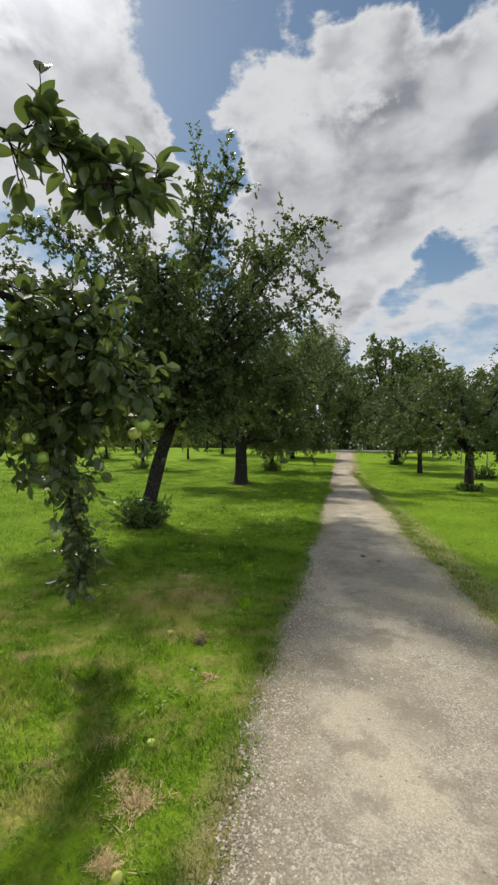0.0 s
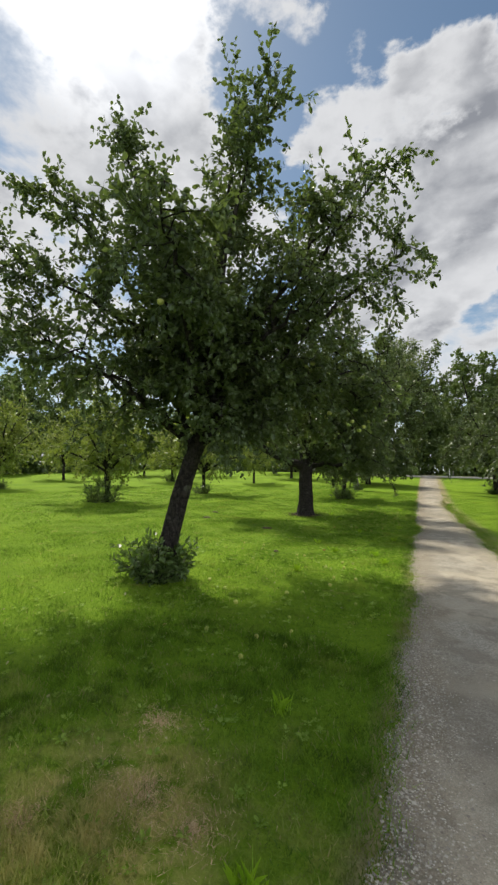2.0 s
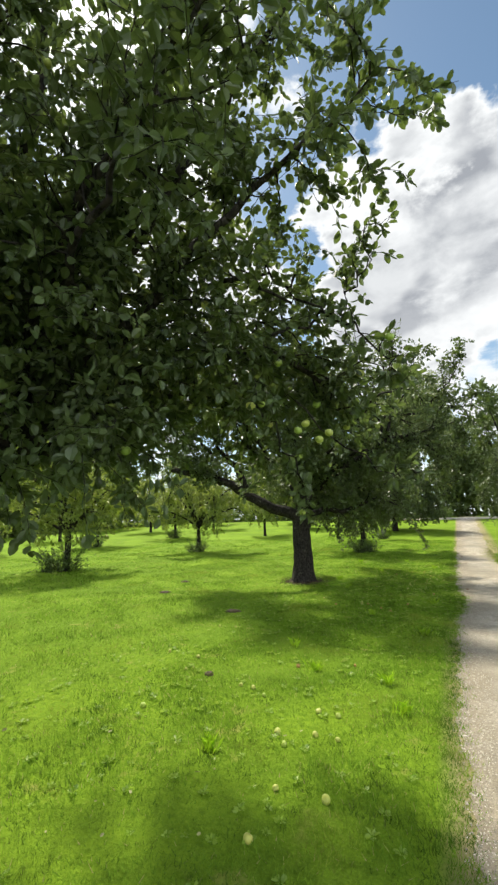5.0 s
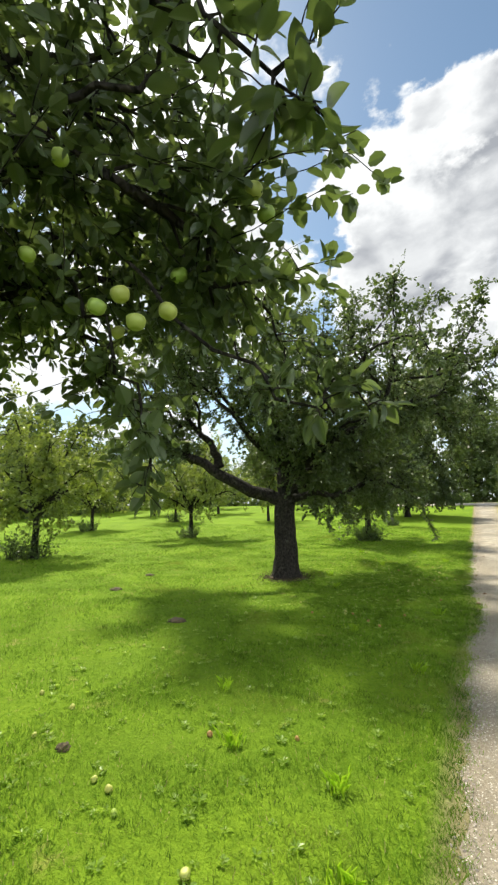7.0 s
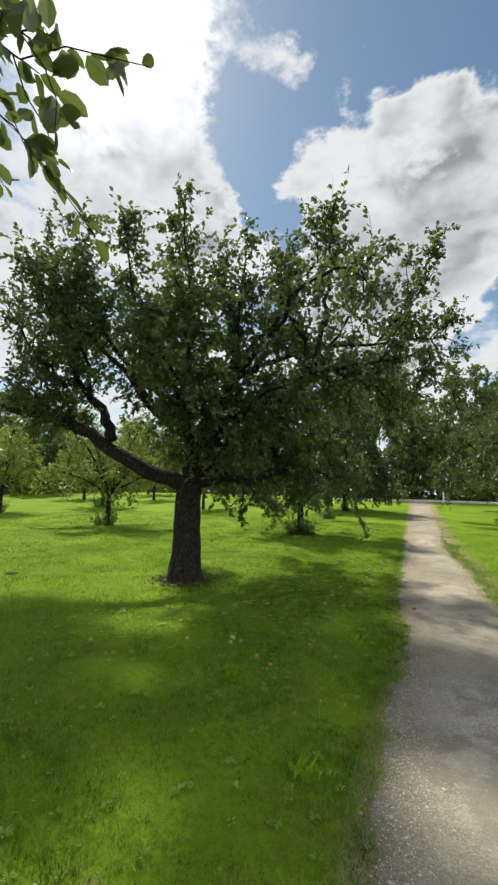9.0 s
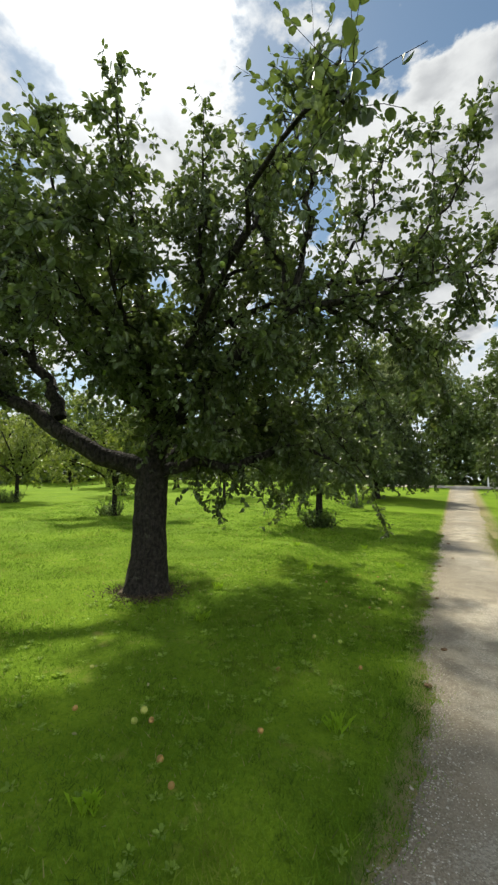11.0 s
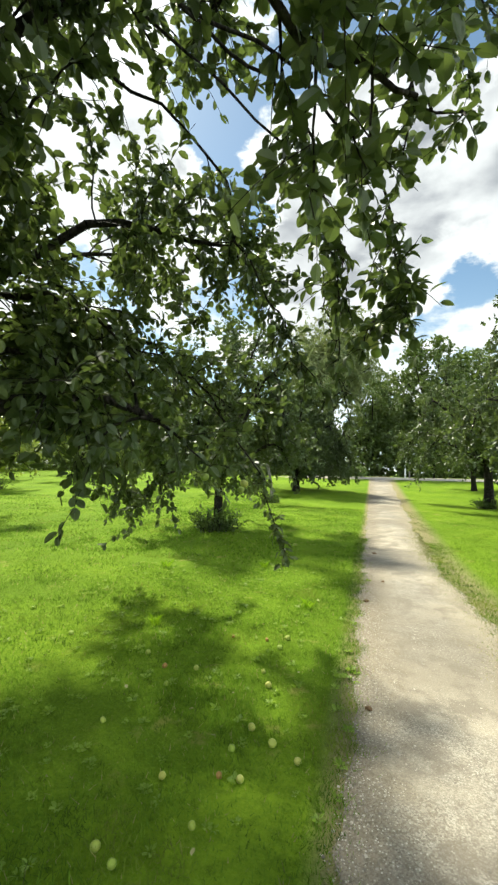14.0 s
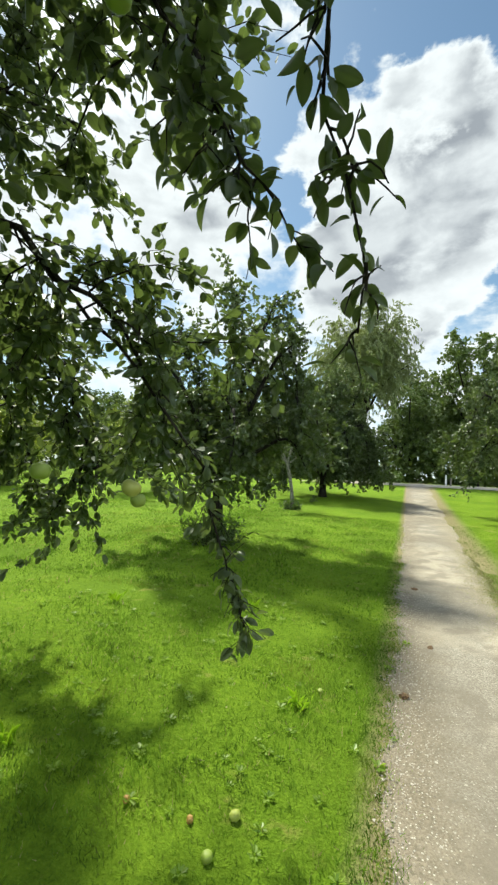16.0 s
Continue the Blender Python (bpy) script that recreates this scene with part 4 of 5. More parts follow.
    limbs.append(([h, (0.4, 1.0, 2.9), (0.9, 2.0, 3.7), (1.3, 2.8, 3.9)], 0.05, 0.006, {}))
    limbs.append(([f, (0.2, 1.0, 2.4), (0.5, 2.2, 2.9), (0.8, 3.2, 2.4), (0.9, 3.6, 1.4)], 0.08, 0.01, dict(dro, gap=0.03)))
    limbs.append(([h, (0.9, 0.6, 2.6), (1.7, 1.2, 3.3), (2.3, 1.9, 3.5), (2.6, 2.3, 3.2)], 0.05, 0.006, dict(gap=0.03)))
    limbs.append(([f, (-0.1, 1.0, 2.4), (0.0, 2.2, 2.8), (0.15, 3.2, 2.2), (0.24, 3.69, 1.1)], 0.06, 0.006, dict(dro, gap=0.03, reach=0.6)))
    limbs.append(([f, (0.7, 0.7, 2.3), (1.3, 1.2, 2.4), (1.6, 1.5, 1.95)], 0.045, 0.006, dict(dro, gap=0.032, reach=0.55)))
    limbs.append(([f, (-0.6, 0.8, 2.5), (-1.4, 1.8, 3.0), (-2.2, 2.4, 2.7)], 0.075, 0.012, {}))
    limbs.append(([h, (0.3, -0.7, 2.7), (0.6, -1.6, 3.3), (0.8, -2.4, 3.2)], 0.07, 0.01, dict(lift=0.2)))
    limbs.append(([h, (-0.3, -0.7, 2.9), (-0.8, -1.6, 3.8), (-1.3, -2.2, 4.2)], 0.07, 0.01, dict(lift=0.6, droop=0.03, bare=0.45)))
    limbs.append(([h, (-0.2, 0.1, 2.9), (-0.5, 0.2, 4.2), (-0.8, 0.2, 5.7)], 0.08, 0.008, dict(tall, gap=0.033)))
    limbs.append(([h, (0.9, -0.2, 2.6), (1.7, -0.6, 3.1), (2.3, -0.9, 2.9)], 0.065, 0.01, dict(droop=0.18)))
    limbs.append(([h, (0.9, -0.5, 3.0), (1.9, -1.1, 3.8), (2.6, -1.7, 4.1), (3.2, -2.2, 3.9), (3.5, -2.5, 3.5)], 0.05, 0.004, dict(reach=0.35, bare=0.3, branches=6, gap=0.05)))
    limbs.append(([h, (0.3, -0.6, 3.2), (0.6, -1.2, 4.6), (0.7, -1.6, 5.8)], 0.06, 0.006, dict(tall, gap=0.033)))
    limbs.append(([h, (-0.3, -0.7, 3.3), (-0.3, -1.4, 4.5), (-0.2, -1.9, 5.6)], 0.06, 0.006, tall))
    limbs.append(([h, (-0.6, -0.9, 3.4), (-1.0, -1.7, 4.4), (-1.4, -2.3, 5.0)], 0.06, 0.006, tall))
    limbs.append(([(2.4, 0.55, 4.1), (2.9, 0.5, 4.8), (3.2, 0.4, 5.7)], 0.03, 0.005, dict(tall, gap=0.033)))
    limbs.append(([(3.2, 0.8, 4.2), (3.8, 0.6, 4.8), (4.2, 0.4, 5.4)], 0.025, 0.004, dict(tall, reach=0.5, gap=0.033)))
    limbs.append(([(1.9, -1.1, 3.8), (2.4, -1.0, 4.6), (2.8, -1.0, 5.3)], 0.03, 0.005, dict(tall, reach=0.6, gap=0.033)))
    limbs.append(([(-2.0, -0.75, 2.55), (-2.9, -0.6, 3.3), (-3.4, -0.4, 4.3)], 0.05, 0.01, dict(lift=0.5, droop=0.05, bare=0.4)))
    limbs.append(([(0.6, 0.15, 3.3), (1.3, -0.2, 4.1), (2.1, -0.35, 4.2)], 0.05, 0.008, dict(reach=0.7, bare=0.3)))
    limbs.append(([(0.5, 0.15, 3.0), (1.1, -0.5, 4.1), (1.5, -1.0, 5.2)], 0.055, 0.008, dict(tall, gap=0.036)))
    apple_tree((-4.4, 15.3, 0), t, 0.245, 0.215, limbs, "broad old apple tree with low dark spreading limbs", 8, dict(NEAR, reach=0.95, gap=0.034, branches=8.0, leaf=0.073), 90,
               [(3.58, 1.14, 2.33), (3.53, 1.17, 2.38), (3.63, 1.12, 2.40), (3.6, 1.2, 2.29), (2.2, 1.99, 1.55), (2.42, 2.3, 1.44), (2.5, 2.15, 1.5), (2.9, 1.5, 2.6)])


build_first_tree()
build_leaning_tree()
build_spreading_tree()


# ---- further orchard trees ----
def round_tree(name, seed, height, radius, trunk_h, girth, mat, label, category, group, leaf=0.1, count=9, droop=0.16, gap=0.045, bark=BARK, lean=0.0, spec=None, hang=0.8):
    """A standing tree grown from a fork, with trunk, limbs and crown. Built at the origin, then moved."""
    rng = np.random.default_rng(seed)
    tree = tagged(new(name), label, category, group)
    top = np.array([lean, 0.0, trunk_h])
    line = smooth_line([(0, 0, -0.1), (lean * 0.4, 0.02, trunk_h * 0.5), tuple(top)], 9)
    part("trunk", mesh_of("trunk", *trunk_tube(line, girth, girth * 0.8, rng), bark, True), tree)
    own = dict(branches=5.5, bare=0.15, lift=0.05, reach=radius * 0.34, upright=0.2, droop=droop, twigs=9, twig=1.2, gap=gap, leaf=leaf, fine=False)
    own.update(spec or {})
    tubes, lv, lf, base = [], [], [], 0
    for k in range(count):
        a = 2 * math.pi * (k * 0.618 + rng.uniform(-0.05, 0.05))
        reach = radius * rng.uniform(0.55, 0.85)
        rise = (height - trunk_h) * (0.2 + 0.65 * (k / count)) * rng.uniform(0.85, 1.1)
        out = reach * (1.0 - 0.55 * (k / count) ** 2)
        c, s = math.cos(a), math.sin(a)
        ctrl = [tuple(top - (0, 0, 0.1)), (c * out * 0.4 + lean, s * out * 0.4, trunk_h + rise * 0.55),
                (c * out * 0.8 + lean, s * out * 0.8, trunk_h + rise * 0.95), (c * out + lean, s * out, trunk_h + rise * (hang if k < count * 0.7 else 1.15))]
        line = smooth_line(ctrl, 10) + rng.normal(0, 0.03, (10, 3)) * np.linspace(0, 1, 10)[:, None]
        far = line + np.array([500.0, 0, 0])
        tb, (v, f), _ = limb_geometry(rng, far, girth * 0.5, 0.012, own)
        tubes += tb
        lv.append(v), lf.append(f + base)
        base += len(v)
    shift = np.array([500.0, 0, 0])
    v, f = joined(tubes)
    part("branching", mesh_of("branching", v - shift, f, bark, True), tree)
    part("crown", mesh_of("crown", np.concatenate(lv) - shift, np.concatenate(lf), mat), tree)
    return tree


def stand(tree, x, y, turn=0.0, scale=1.0, fresh=True):
    m = pose(x, y, float(ground_height(x, y)), 0, 0, turn)
    if fresh:
        tree.scale = (scale, scale, scale)
        made = copy_thing(tree, m)
        return made
    tree.matrix_world = m @ Matrix.Diagonal((scale, scale, scale, 1))
    return tree


def remove_tree(tree):
    for o in list(tree.children_recursive) + [tree]:
        bpy.data.objects.remove(o)


def build_orchard():
    ROW = "orchard apple trees"
    a = round_tree("apple_tree", 31, 5.3, 3.6, 1.5, 0.16, LEAF, "apple tree with a dark trunk in the mown grass", "tree", ROW, 0.1, 13, 0.2, 0.04, hang=0.45)
    b = round_tree("apple_tree", 32, 6.0, 3.3, 1.5, 0.13, LEAF, "tall apple tree with drooping outer branches", "tree", ROW, 0.11, 14, 0.24, 0.038, hang=0.3)
    c = round_tree("apple_tree", 33, 5.0, 3.1, 1.35, 0.11, LEAF_PALE, "young apple tree with sparse yellow-green leaves", "tree", ROW, 0.11, 12, 0.14, 0.048, hang=0.5)
    d = round_tree("apple_tree", 34, 4.8, 2.9, 1.3, 0.10, LEAF_PALE, "small apple tree with pale green leaves", "tree", ROW, 0.11, 11, 0.16, 0.048, hang=0.5)
    for x, y, turn, s in ((4.2, 16.1, 30, 1.0), (3.3, 32.3, 200, 1.15), (12.5, 21.0, 80, 1.0), (11.8, 37.0, 10, 1.1)):
        stand(a, x, y, turn, s)
    for x, y, turn, s in ((-4.8, 23.9, 0, 0.95), (3.9, 25.2, 120, 1.05), (4.5, 41.0, 70, 1.1), (-13.6, 41.0, 15, 1.1)):
        stand(b, x, y, turn, s)
    for x, y, turn, s in ((-13.0, 14.9, 0, 1.0), (-22.5, 24.5, 70, 1.05), (-24.2, 17.5, 140, 1.1), (-21.5, 31.4, 20, 1.0), (-14.0, 6.5, 60, 1.0), (-30.0, 38.0, 100, 1.2), (-23.0, 8.5, 10, 1.1)):
        stand(c, x, y, turn, s)
    for x, y, turn, s in ((-12.9, 22.6, 0, 1.05), (-14.3, 33.2, 80, 1.0), (-23.5, 40.0, 30, 1.2), (-31.0, 28.0, 160, 1.2), (-33.0, 19.0, 210, 1.2), (-29.5, 47.0, 20, 1.3), (-18.0, 48.0, 60, 1.2)):
        stand(d, x, y, turn, s)
    g = round_tree("apple_tree", 37, 6.6, 3.9, 1.1, 0.2, LEAF, "dense dark apple tree with branches hanging to the grass", "tree", ROW, 0.13, 20, 0.26, 0.034, hang=0.1)
    stand(g, -5.4, 37.0, 40, 1.0, False)
    for t in (a, b, c, d):
        remove_tree(t)
    # a thin pale trunk among the dark ones
    e = round_tree("birch", 36, 4.2, 1.6, 1.8, 0.07, LEAF, "slim pale-barked young tree leaning in the grass", "tree", "", 0.09, 6, 0.2, 0.08, BARK_PALE, -0.3)
    stand(e, -5.2, 31.0, 0, 1.0, False)


def bush(x, y, radius, height, seed, label, mat=LEAF_BUSH, n=900, name="shrub"):
    """A clump of leafy basal shoots."""
    rng = np.random.default_rng(seed)
    tubes, lp, ld = [], [], []
    for _ in range(int(n / 16)):
        a, r = rng.uniform(0, 6.3), radius * math.sqrt(rng.uniform(0, 1)) * 0.55
        way = (math.cos(a) * 0.7 * r / radius, math.sin(a) * 0.7 * r / radius, 1.0)
        s = shoot(rng, (math.cos(a) * r, math.sin(a) * r, -0.03), way, height * rng.uniform(0.5, 1.15), 5, 0.02, 0.22)
        tubes.append(tube(s, np.linspace(0.007, 0.002, 6), 4))
        q, w = leafy(rng, s, height * 1.0 / 16, 1.0, 0.1)
        lp.append(q), ld.append(w)
    pos, way = np.concatenate(lp), np.concatenate(ld)
    pos[:, 2] = np.maximum(pos[:, 2], 0.03)
    ob = tagged(new(name), label, "shrub", "shrubs at the trees' feet")
    ob.location = (x, y, float(ground_height(x, y)))
    tagged(part("stem_clump", mesh_of("stem_clump", *joined(tubes), BARK, True), ob), kind="stuff")
    part("foliage", mesh_of("foliage", *leaves(rng, pos, way, 0.085 * rng.uniform(0.7, 1.3, len(pos)), 0.45), mat), ob)
    return ob


def build_bushes():
    FOOT = "bushy green shoots round a tree's foot"
    bush(-3.85, 6.5, 0.52, 0.58, 41, "leafy green shoots round the leaning trunk", n=2300)
    bush(-13.05, 14.7, 1.0, 0.85, 42, FOOT, n=1500)
    bush(-12.9, 22.4, 0.7, 0.65, 43, FOOT)
    bush(-4.75, 23.7, 0.8, 0.6, 44, FOOT, n=1400)
    bush(-22.2, 24.0, 0.9, 0.8, 45, FOOT)
    bush(-21.5, 31.2, 0.9, 0.8, 46, FOOT)
    bush(-24.0, 17.3, 0.9, 0.7, 47, FOOT)
    bush(-5.2, 30.9, 0.5, 0.4, 48, FOOT, n=500)
    bush(3.3, 32.2, 0.7, 0.5, 49, FOOT)
    bush(4.2, 16.0, 0.65, 0.3, 50, "low dark growth round an apple tree's foot")
    bush(6.6, 22.5, 0.8, 0.7, 51, "low green bush by the field fence")


build_orchard()
build_bushes()


# ---- the wood behind ----
def wood_tree(seed, height, radius, label, mat=LEAF_FAR, droop=0.1):
    return round_tree("wood_tree", seed, height, radius, height * 0.09, height * 0.018, mat, label, "tree", "trees of the wood",
                      0.42, 24, droop, 0.14, BARK, 0.0, dict(reach=radius * 0.42, branches=1.5, twigs=2.6, twig=2.6, bare=0.2))


def build_willow():
    """A weeping willow: hanging rods of narrow leaves."""
    rng = np.random.default_rng(61)
    tree = tagged(new("weeping_willow"), "tall weeping willow with hanging grey-green curtains", "tree")
    line = smooth_line([(0, 0, -0.2), (0.1, 0, 3), (0, 0.2, 6.5)], 8)
    part("trunk", mesh_of("trunk", *trunk_tube(line, 0.45, 0.32, rng), BARK, True), tree)
    tubes, lp, ld = [], [], []
    for k in range(26):
        a = 2 * math.pi * k * 0.618
        out, rise = rng.uniform(2.2, 5.2), rng.uniform(4.0, 11.0)
        out *= 1.15 - 0.55 * rise / 11
        c, s = math.cos(a), math.sin(a)
        limb = smooth_line([(0, 0.2, 6.2), (c * out * 0.5, s * out * 0.5, 6.4 + rise * 0.7), (c * out, s * out, 6.4 + rise)], 8)
        tubes.append(tube(limb, np.linspace(0.16, 0.03, 8), 5))
        for _ in range(30):
            i = rng.integers(2, 8)
            rod = shoot(rng, limb[i] + rng.normal(0, 0.35, 3), (c * 0.6 + rng.normal(0, 0.3), s * 0.6 + rng.normal(0, 0.3), 0.5), rng.uniform(1.6, 4.0), 9, 0.26, 0.2)
            q, w = leafy(rng, rod, 0.13, 0.5, 0.8)
            lp.append(q), ld.append(w)
        for _ in range(34):
            i = rng.integers(3, 8)
            rod = shoot(rng, limb[i] + rng.normal(0, 0.6, 3), rng.normal(0, 0.7, 3) + np.array([c * 0.4, s * 0.4, 0.6]), rng.uniform(0.9, 2.4), 5, 0.02, 0.2)
            q, w = leafy(rng, rod, 0.09, 0.8, 0.4)
            lp.append(q), ld.append(w)
    pos, way = np.concatenate(lp), np.concatenate(ld)
    keep = pos[:, 2] > 0.8
    pos, way = pos[keep], way[keep]
    part("branching", mesh_of("branching", *joined(tubes), BARK, True), tree)
    part("crown", mesh_of("crown", *leaves(rng, pos, way, 0.36 * rng.uniform(0.7, 1.3, len(pos)), 0.28), LEAF_WILLOW), tree)
    tree.location = (-6.0, 57.0, 1.2)


def build_wood():
    rng = np.random.default_rng(77)
    kinds = [wood_tree(71, 15, 6.0, "broad dark green woodland tree"), wood_tree(72, 18, 6.0, "tall round-headed woodland tree"),
             wood_tree(73, 11, 5.2, "low bushy woodland tree")]
    beyond_square = [(1, 6.5, 76, 1.2), (1, 13, 82, 1.15), (0, 1, 86, 1.25), (0, 20, 80, 1.05), (1, 28, 84, 1), (2, 8.5, 62, 0.85), (0, -2, 72, 0.95), (2, 14.5, 60, 0.8), (2, 21, 62, 0.9), (0, 36, 78, 1), (1, 45, 74, 1), (0, 53, 66, 1), (0, 60, 54, 1), (1, 62, 40, 0.9), (2, 4.6, 60.5, 0.5)]
    behind_orchard = [(0, -13, 68, 0.85), (2, -12, 60, 0.9), (2, -20, 62, 0.95), (0, -22, 72, 0.8), (2, -29, 64, 1), (0, -34, 68, 0.85), (2, -39, 60, 0.9), (0, -44, 62, 0.8), (2, -47, 52, 1), (0, -52, 46, 0.95), (1, -50, 37, 0.85), (2, -45, 30, 0.95), (0, -51, 27, 0.9), (2, -46, 19, 0.9), (0, -53, 15, 0.95), (2, -46, 8, 0.9), (0, -55, 2, 0.9), (2, -48, -4, 0.9), (1, -58, 22, 0.9), (2, -41, 42, 0.85)]
    for k, x, y, s in beyond_square + behind_orchard:
        stand(kinds[k], x, y, rng.uniform(0, 360), s)
    for t in kinds:
        remove_tree(t)
    # brushwood under the wood's edge
    n = 26000
    u = rng.uniform(0, 1, n)
    line = np.array([(-60, -8), (-50, 20), (-46, 40), (-34, 62), (-10, 68), (10, 72), (30, 74), (62, 50)], dtype=float)
    k = u * (len(line) - 1)
    i = np.minimum(k.astype(int), len(line) - 2)
    p = line[i] + (line[i + 1] - line[i]) * (k - i)[:, None] + rng.normal(0, 1.6, (n, 2))
    z = ground_height(p[:, 0], p[:, 1]) + rng.uniform(0, 1, n) ** 1.3 * (3.4 + 1.6 * np.sin(u * 61) + 0.9 * np.sin(u * 170))
    pos = np.stack([p[:, 0], p[:, 1], z], -1)
    way = rng.normal(0, 0.7, (n, 3)) + np.array([0, 0, 0.2])
    tagged(new("brushwood", mesh_of("brushwood", *leaves(rng, pos, way, 0.6 * rng.uniform(0.6, 1.3, n), 0.6, True), LEAF_FAR)),
           "dark green brushwood along the edge of the wood", "shrubs", kind="stuff")


build_willow()
build_wood()


# ---- small things ----
def build_bank():
    """A low hedge along the cross track."""
    rng = np.random.default_rng(90)
    n = 5000
    pos = np.stack([rng.uniform(-14, -2.2, n), rng.normal(0, 0.5, n), np.abs(rng.normal(0, 0.42, n)) + 0.05], -1)
    pos[:, 2] = np.minimum(pos[:, 2], 1.0)
    way = rng.normal(0, 0.7, (n, 3)) + np.array([0, 0, 0.5])
    ob = tagged(new("hedge", mesh_of("hedge", *leaves(rng, pos, way, 0.22 * rng.uniform(0.6, 1.3, n), 0.5), LEAF_BUSH)), "low rough green hedge along the gravel track", "hedge")
    ob.location = (0, 57.6, 1.2)


def build_posts():
    rng = np.random.default_rng(91)

    def post_mesh(h, r, mat):
        bm = bmesh.new()
        bmesh.ops.create_cone(bm, cap_ends=True, segments=8, radius1=r, radius2=r * 0.9, depth=h, matrix=Matrix.Translation((0, 0, h / 2)))
        bmesh.ops.create_cone(bm, cap_ends=True, segments=8, radius1=r * 0.9, radius2=r * 0.35, depth=0.05, matrix=Matrix.Translation((0, 0, h + 0.025)))
        return from_bm("post", bm, mat, False)

    fence = tagged(new("fence"), "weathered wooden field fence with thin wires", "fence")
    pm = post_mesh(1.25, 0.05, WOOD_POST)
    ys = np.arange(18.0, 47.0, 3.2)
    tops = []
    for y in ys:
        x = 8.2 + rng.normal(0, 0.05)
        z = float(ground_height(x, y))
        p = part("post", pm, fence)
        p.location = (x, y, z - 0.1)
        p.rotation_euler = (rng.normal(0, 0.03), rng.normal(0, 0.03), 0)
        tops.append((x, y, z))
    for h in (0.35, 0.7, 1.05):
        line = np.array(tops) + np.array([0, 0, h])
        part("wire", mesh_of("wire", *tube(line, np.full(len(line), 0.004), 4), WIRE), fence)
    x, y = 7.0, 38.2
    sign = tagged(new("marker_post"), "weathered post with a small white plate", "post")
    sign.location = (x, y, float(ground_height(x, y)) - 0.05)
    part("post", post_mesh(1.5, 0.06, WOOD_POST), sign)
    bm = bmesh.new()
    bmesh.ops.create_cube(bm, size=1, matrix=Matrix.Translation((0, -0.075, 1.35)) @ Matrix.Diagonal((0.13, 0.02, 0.22, 1)))
    bmesh.ops.bevel(bm, geom=bm.edges[:], offset=0.004, segments=1, affect="EDGES")
    part("plate", from_bm("plate", bm, WHITE_PAINT, False), sign, "white plate")
    for px, mat, h, label in ((1.25, WHITE_PAINT, 0.85, "short white marker post beside the gravel track"), (1.6, WOOD_POST, 0.6, "short dark post beside the gravel track")):
        b = tagged(new("bollard", post_mesh(h, 0.07, mat)), label, "post")
        b.location = (px, 51.5, 1.2 - 0.02)


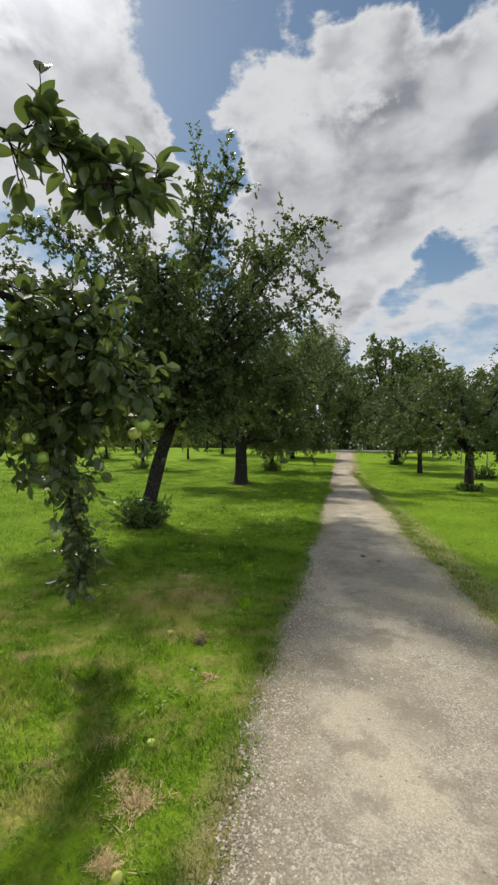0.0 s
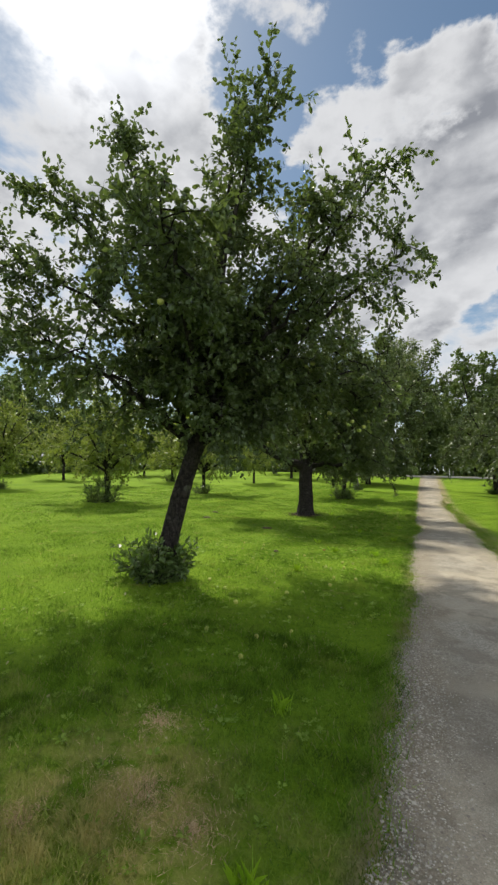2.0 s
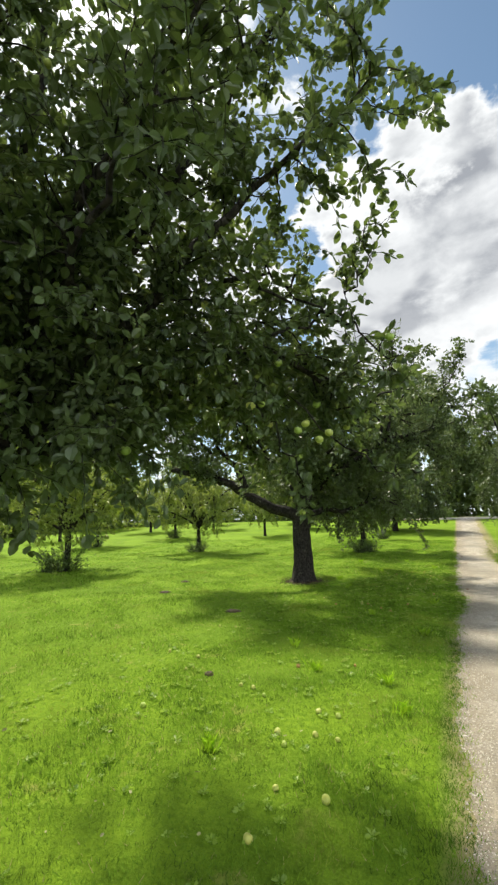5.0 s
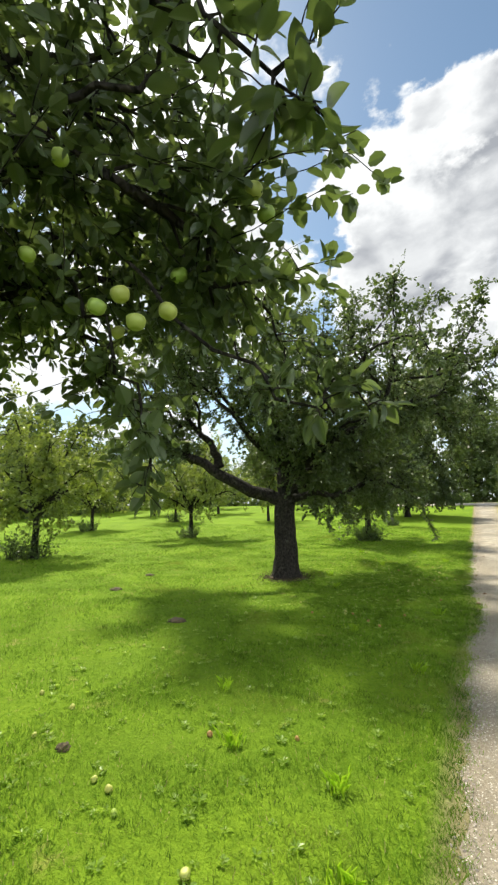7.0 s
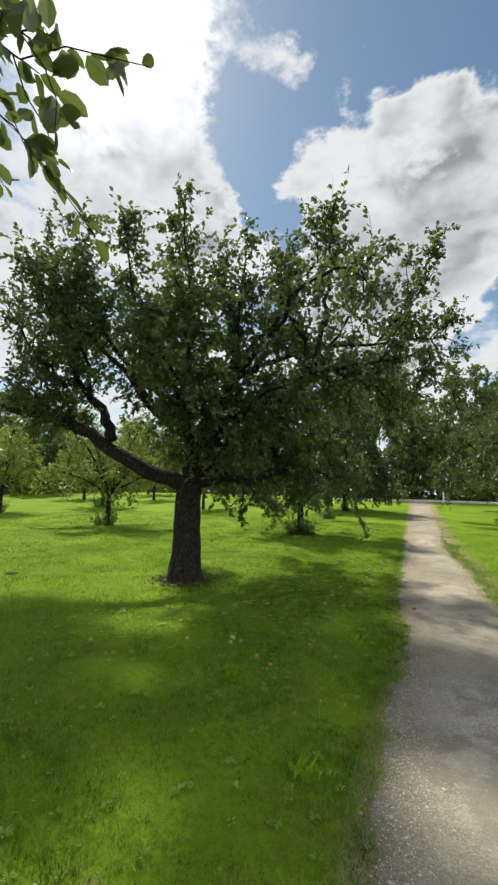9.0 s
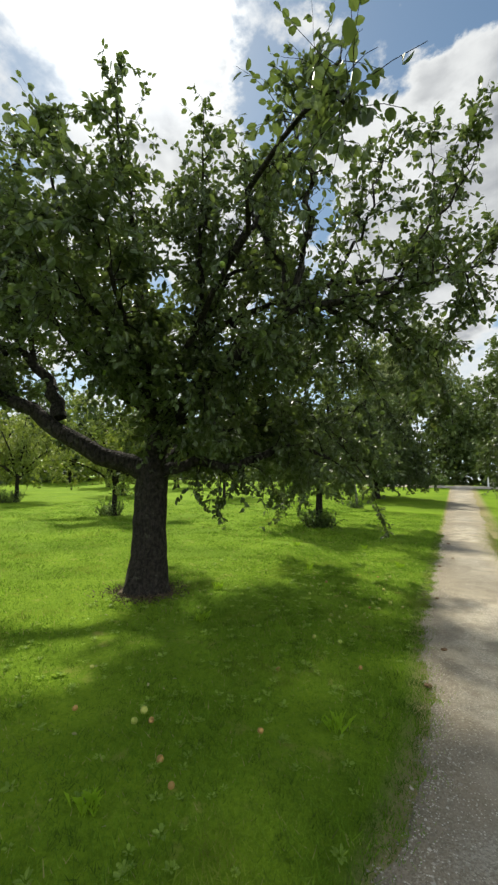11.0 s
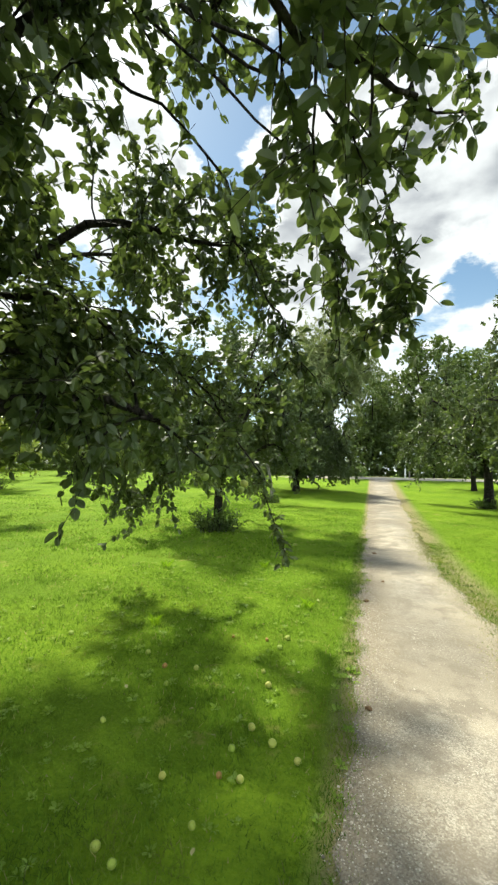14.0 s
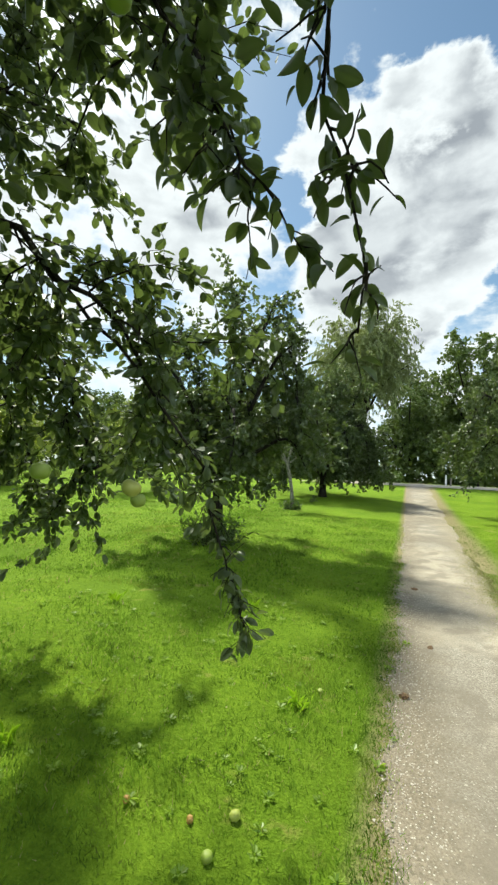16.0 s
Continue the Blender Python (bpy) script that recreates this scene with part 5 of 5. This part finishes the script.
def build_fallen():
    """Windfalls in the grass, mounds of earth, dead turf."""
    rng = np.random.default_rng(95)
    early = [(-0.84, 0.91), (-1.03, 1.51), (-1.45, 2.6), (-1.82, 4.92), (-2.35, 5.27), (-1.57, 5.29), (-1.86, 5.33), (-1.62, 5.6), (-1.75, 5.92), (-1.21, 6.69), (-2.04, 6.67), (-1.88, 6.79),
             (-1.69, 7.7), (-1.84, 8.17), (-1.96, 8.32), (-1.68, 8.38), (-1.51, 8.38), (-1.61, 8.74), (-1.78, 8.75), (-2.33, 8.84), (-2.5, 8.95), (-2.65, 8.97), (-3.38, 9.05), (-3.94, 9.46), (-1.41, 9.56)]
    late = [(-4.03, 10.74), (-3.66, 12.38), (-2.39, 12.99), (-2.42, 13.11), (-3.24, 13.38), (-1.6, 14.94), (-1.51, 15.2), (-1.86, 15.46), (-1.79, 15.61), (-1.9, 15.65), (-1.57, 15.87), (-3.72, 16.07),
            (-1.46, 16.19), (-1.58, 16.39), (-1.21, 16.41), (-0.96, 16.5), (-1.53, 16.6), (-1.84, 16.08), (-2.26, 16.85), (-2.16, 17.14), (-2.67, 17.26), (-1.56, 17.09), (-1.65, 17.27), (-1.63, 17.72), (-1.61, 17.94), (-1.5, 19.15)]
    brown = [(-2.8, 5.22), (-2.3, 13.05), (-1.65, 13.32), (-2.02, 12.81), (-1.85, 12.7), (-1.3, 14.5), (-1.88, 14.1), (-1.57, 16.18), (-1.76, 9.9), (-2.33, 9.68), (-1.78, 17.84), (-2.1, 17.81), (-2.41, 17.09)]
    spots = [(x, y, 0) for x, y in early + late] + [(x, y, 1) for x, y in brown]
    for cx, cy, n in ((-2.6, 6.9, 6), (-2.9, 16.0, 5), (-2.9, 9.5, 4)):
        spots += [(cx + rng.normal(0, 1.1), cy + rng.normal(0, 1.5), int(rng.uniform() < 0.2)) for _ in range(n)]
    for x, y, rotten in spots:
        if x > float(path_left(y)) - 0.12:
            x = float(path_left(y)) - rng.uniform(0.15, 0.5)
        a = new("fallen_apple", APPLE_BROWN if rotten else APPLE_GROUND)
        s = rng.uniform(0.5, 0.72) if rotten else rng.uniform(0.52, 0.8)
        a.scale = (s, s, s)
        a.location = (x, y, float(lawn_height(x, y)) + 0.020 * s)
        a.rotation_euler = (rng.uniform(0, 1.2), rng.uniform(0, 1.2), rng.uniform(0, 6))
        tagged(a, "rotting brown windfall apple in the grass" if rotten else "yellow-green windfall apple lying in the grass", "apple", "windfall apples")

    def mound(name, x, y, r, h, mat, label, cat):
        bm = bmesh.new()
        bmesh.ops.create_icosphere(bm, subdivisions=3, radius=1)
        for v in bm.verts:
            k = 1 + 0.45 * noise.noise(v.co * 2.3 + Vector((x, y, 0))) + 0.3 * noise.noise(v.co * 6.0 + Vector((y, x, 0)))
            v.co = Vector((v.co.x * r * k, v.co.y * r * 0.8 * k, max(v.co.z, -0.2) * h * k))
        ob = tagged(new(name, from_bm(name, bm, mat)), label, cat, name + "s")
        ob.location = (x, y, float(lawn_height(x, y)))

    for x, y, r in ((-4.36, 11.68, 0.16), (-6.8, 12.75, 0.16), (-7.3, 14.16, 0.16), (-3.1, 9.08, 0.06), (-1.18, 2.56, 0.06)):
        mound("earth_mound", x, y, r * 0.8, 0.035, EARTH, "small dark mound of bare earth in the lawn", "earth")
    mound("earth_mound", -4.40, 15.24, 0.33, 0.09, EARTH, "bare dark earth heaped round a broad trunk's foot", "earth")
    n = 1600
    a, q = rng.uniform(0, 6.3, n), 0.24 + np.abs(rng.normal(0, 0.17, n))
    px, py = -4.4 + q * np.cos(a), 15.26 + q * np.sin(a)
    base = np.stack([px, py, lawn_height(px, py) + 0.006], -1)
    side = np.stack([rng.normal(0, 0.006, n), rng.normal(0, 0.006, n), 0 * a], -1)
    tip = base + np.stack([rng.normal(0, 0.05, n), rng.normal(0, 0.05, n), rng.uniform(0.01, 0.06, n)], -1)
    tagged(new("twig_litter", mesh_of("twig_litter", np.stack([base - side, base + side, tip], 1).reshape(-1, 3), np.arange(n * 3).reshape(-1, 3), EARTH)),
           "dark litter of twigs and leaves round a broad trunk", "litter", kind="stuff")
    for x, y, r in ((-0.94, 1.21, 0.13), (-1.06, 1.30, 0.08), (-1.25, 1.49, 0.09), (-1.46, 1.28, 0.08), (-0.91, 0.95, 0.08), (-2.29, 2.03, 0.10), (-0.96, 2.15, 0.06),
                    (-1.64, 3.49, 0.30), (-1.33, 3.44, 0.18), (-1.88, 3.95, 0.20), (-2.0, 3.14, 0.12), (-1.5, 2.63, 0.10), (-1.22, 2.69, 0.10), (-1.63, 2.86, 0.10)):
        n = int((60000 if r < 0.15 else 24000) * r * r) + 60
        a, q = rng.uniform(0, 6.3, n), r * np.abs(rng.normal(0, 0.6, n))
        q = q * (1 + 0.45 * np.sin(3 * a + 20 * x) + 0.3 * np.sin(7 * a + 9 * y))
        px, py = x + q * np.cos(a), y + q * np.sin(a) * 0.8
        base = np.stack([px, py, lawn_height(px, py) + 0.004], -1)
        b = rng.uniform(0, 6.3, n)
        side = np.stack([np.cos(b), np.sin(b), 0 * b], -1) * 0.002
        tip = base + np.stack([rng.normal(0, 0.02, n), rng.normal(0, 0.02, n), rng.uniform(0.003, 0.018, n)], -1)
        tagged(new("dead_turf", mesh_of("dead_turf", np.stack([base - side, base + side, tip], 1).reshape(-1, 3), np.arange(n * 3).reshape(-1, 3), STRAW)),
               "flattened tuft of dead straw-coloured grass", "grass", "dead turf", "stuff")
    # stones and leaf litter on the path
    for x, y, r in ((-0.78, 14.45, 0.03), (-0.7, 15.25, 0.03), (-0.86, 17.04, 0.025), (-0.9, 22.3, 0.04), (-0.75, 20.34, 0.03), (0.11, 5.37, 0.04), (0.3, 5.2, 0.03), (-0.95, 19.35, 0.03)):
        bm = bmesh.new()
        bmesh.ops.create_icosphere(bm, subdivisions=2, radius=r)
        for v in bm.verts:
            v.co *= 1 + 0.75 * noise.noise(v.co * 55 + Vector((y, x, 0)))
            v.co.z *= 0.55
        ob = tagged(new("stone", from_bm("stone", bm, CLOD, False)), "brown clod of earth lying on the gravel path", "stone", "clods on the path")
        ob.location = (x, y, float(ground_height(x, y)) + 0.012 + r * 0.2)


def build_weeds():
    """Taller grass tufts and low rosettes of weeds that stand out of the mown turf."""
    rng = np.random.default_rng(97)
    spots = [(-1.15, 9.0), (-1.35, 9.55), (-1.7, 1.9), (-1.0, 3.3), (-2.6, 10.3), (-1.2, 11.4), (-2.1, 12.4), (-1.25, 13.6), (-1.6, 18.9), (-2.3, 7.9)]
    spots += [(rng.uniform(-4.2, -1.1), rng.uniform(1.0, 21.0)) for _ in range(8)]
    for k, (x, y) in enumerate(spots):
        n = 34
        a = rng.uniform(0, 6.3, n)
        h = rng.uniform(0.05, 0.13, n)
        base = np.stack([x + rng.normal(0, 0.03, n), y + rng.normal(0, 0.03, n), np.full(n, float(lawn_height(x, y)) - 0.005)], -1)
        side = np.stack([-np.sin(a), np.cos(a), 0 * a], -1) * 0.003
        out = np.stack([np.cos(a), np.sin(a), 0 * a], -1) * (h * rng.uniform(0.2, 0.8, n))[:, None]
        mid = base + out * 0.4 + np.stack([0 * a, 0 * a, h * 0.65], -1)
        tip = base + out + np.stack([0 * a, 0 * a, h * rng.uniform(0.75, 1.0, n)], -1)
        v = np.stack([base - side, base + side, mid + side * 0.8, tip, mid - side * 0.8], 1).reshape(-1, 3)
        f = np.arange(n * 5).reshape(-1, 5)
        tagged(new("grass_tuft", mesh_of("grass_tuft", v, f, TUFT)), "taller tuft of fresh grass in the mown lawn", "grass", "grass tufts")
    pieces = []
    for k in range(1500):
        x, y = rng.uniform(-4.6, -0.95), rng.uniform(0.8, 21.0)
        n = rng.integers(7, 13)
        a = np.arange(n) * 2 * np.pi / n + rng.normal(0, 0.25, n)
        way = np.stack([np.cos(a), np.sin(a), rng.uniform(0.15, 0.6, n)], -1)
        pos = np.stack([np.full(n, x), np.full(n, y), np.full(n, float(lawn_height(x, y)) + 0.008)], -1) + way * 0.008
        pieces.append(leaves(rng, pos, way, rng.uniform(0.014, 0.030, n) * rng.uniform(0.6, 1.6), 0.5))
    tagged(new("clover", mesh_of("clover", *joined(pieces), WEED)), "low broad-leaved weeds scattered through the lawn", "weeds", kind="stuff")
    n = 130
    x = np.concatenate([rng.normal(-2.6, 1.2, n // 2), rng.normal(-2.6, 1.4, n - n // 2)])
    y = np.concatenate([rng.normal(6.0, 2.2, n // 2), rng.normal(15.5, 2.8, n - n // 2)])
    pos = np.stack([x, y, lawn_height(x, y) + 0.028], -1)
    way = np.stack([rng.normal(0, 1, n), rng.normal(0, 1, n), rng.normal(0, 0.25, n)], -1)
    keep = x < path_left(y) - 0.05
    tagged(new("leaf_litter", mesh_of("leaf_litter", *leaves(rng, pos[keep], way[keep], rng.uniform(0.018, 0.04, int(keep.sum())), 0.5), LITTER)),
           "small pale fallen leaves scattered on the lawn", "leaves", kind="stuff")


build_weeds()
build_bank()
build_posts()
build_fallen()
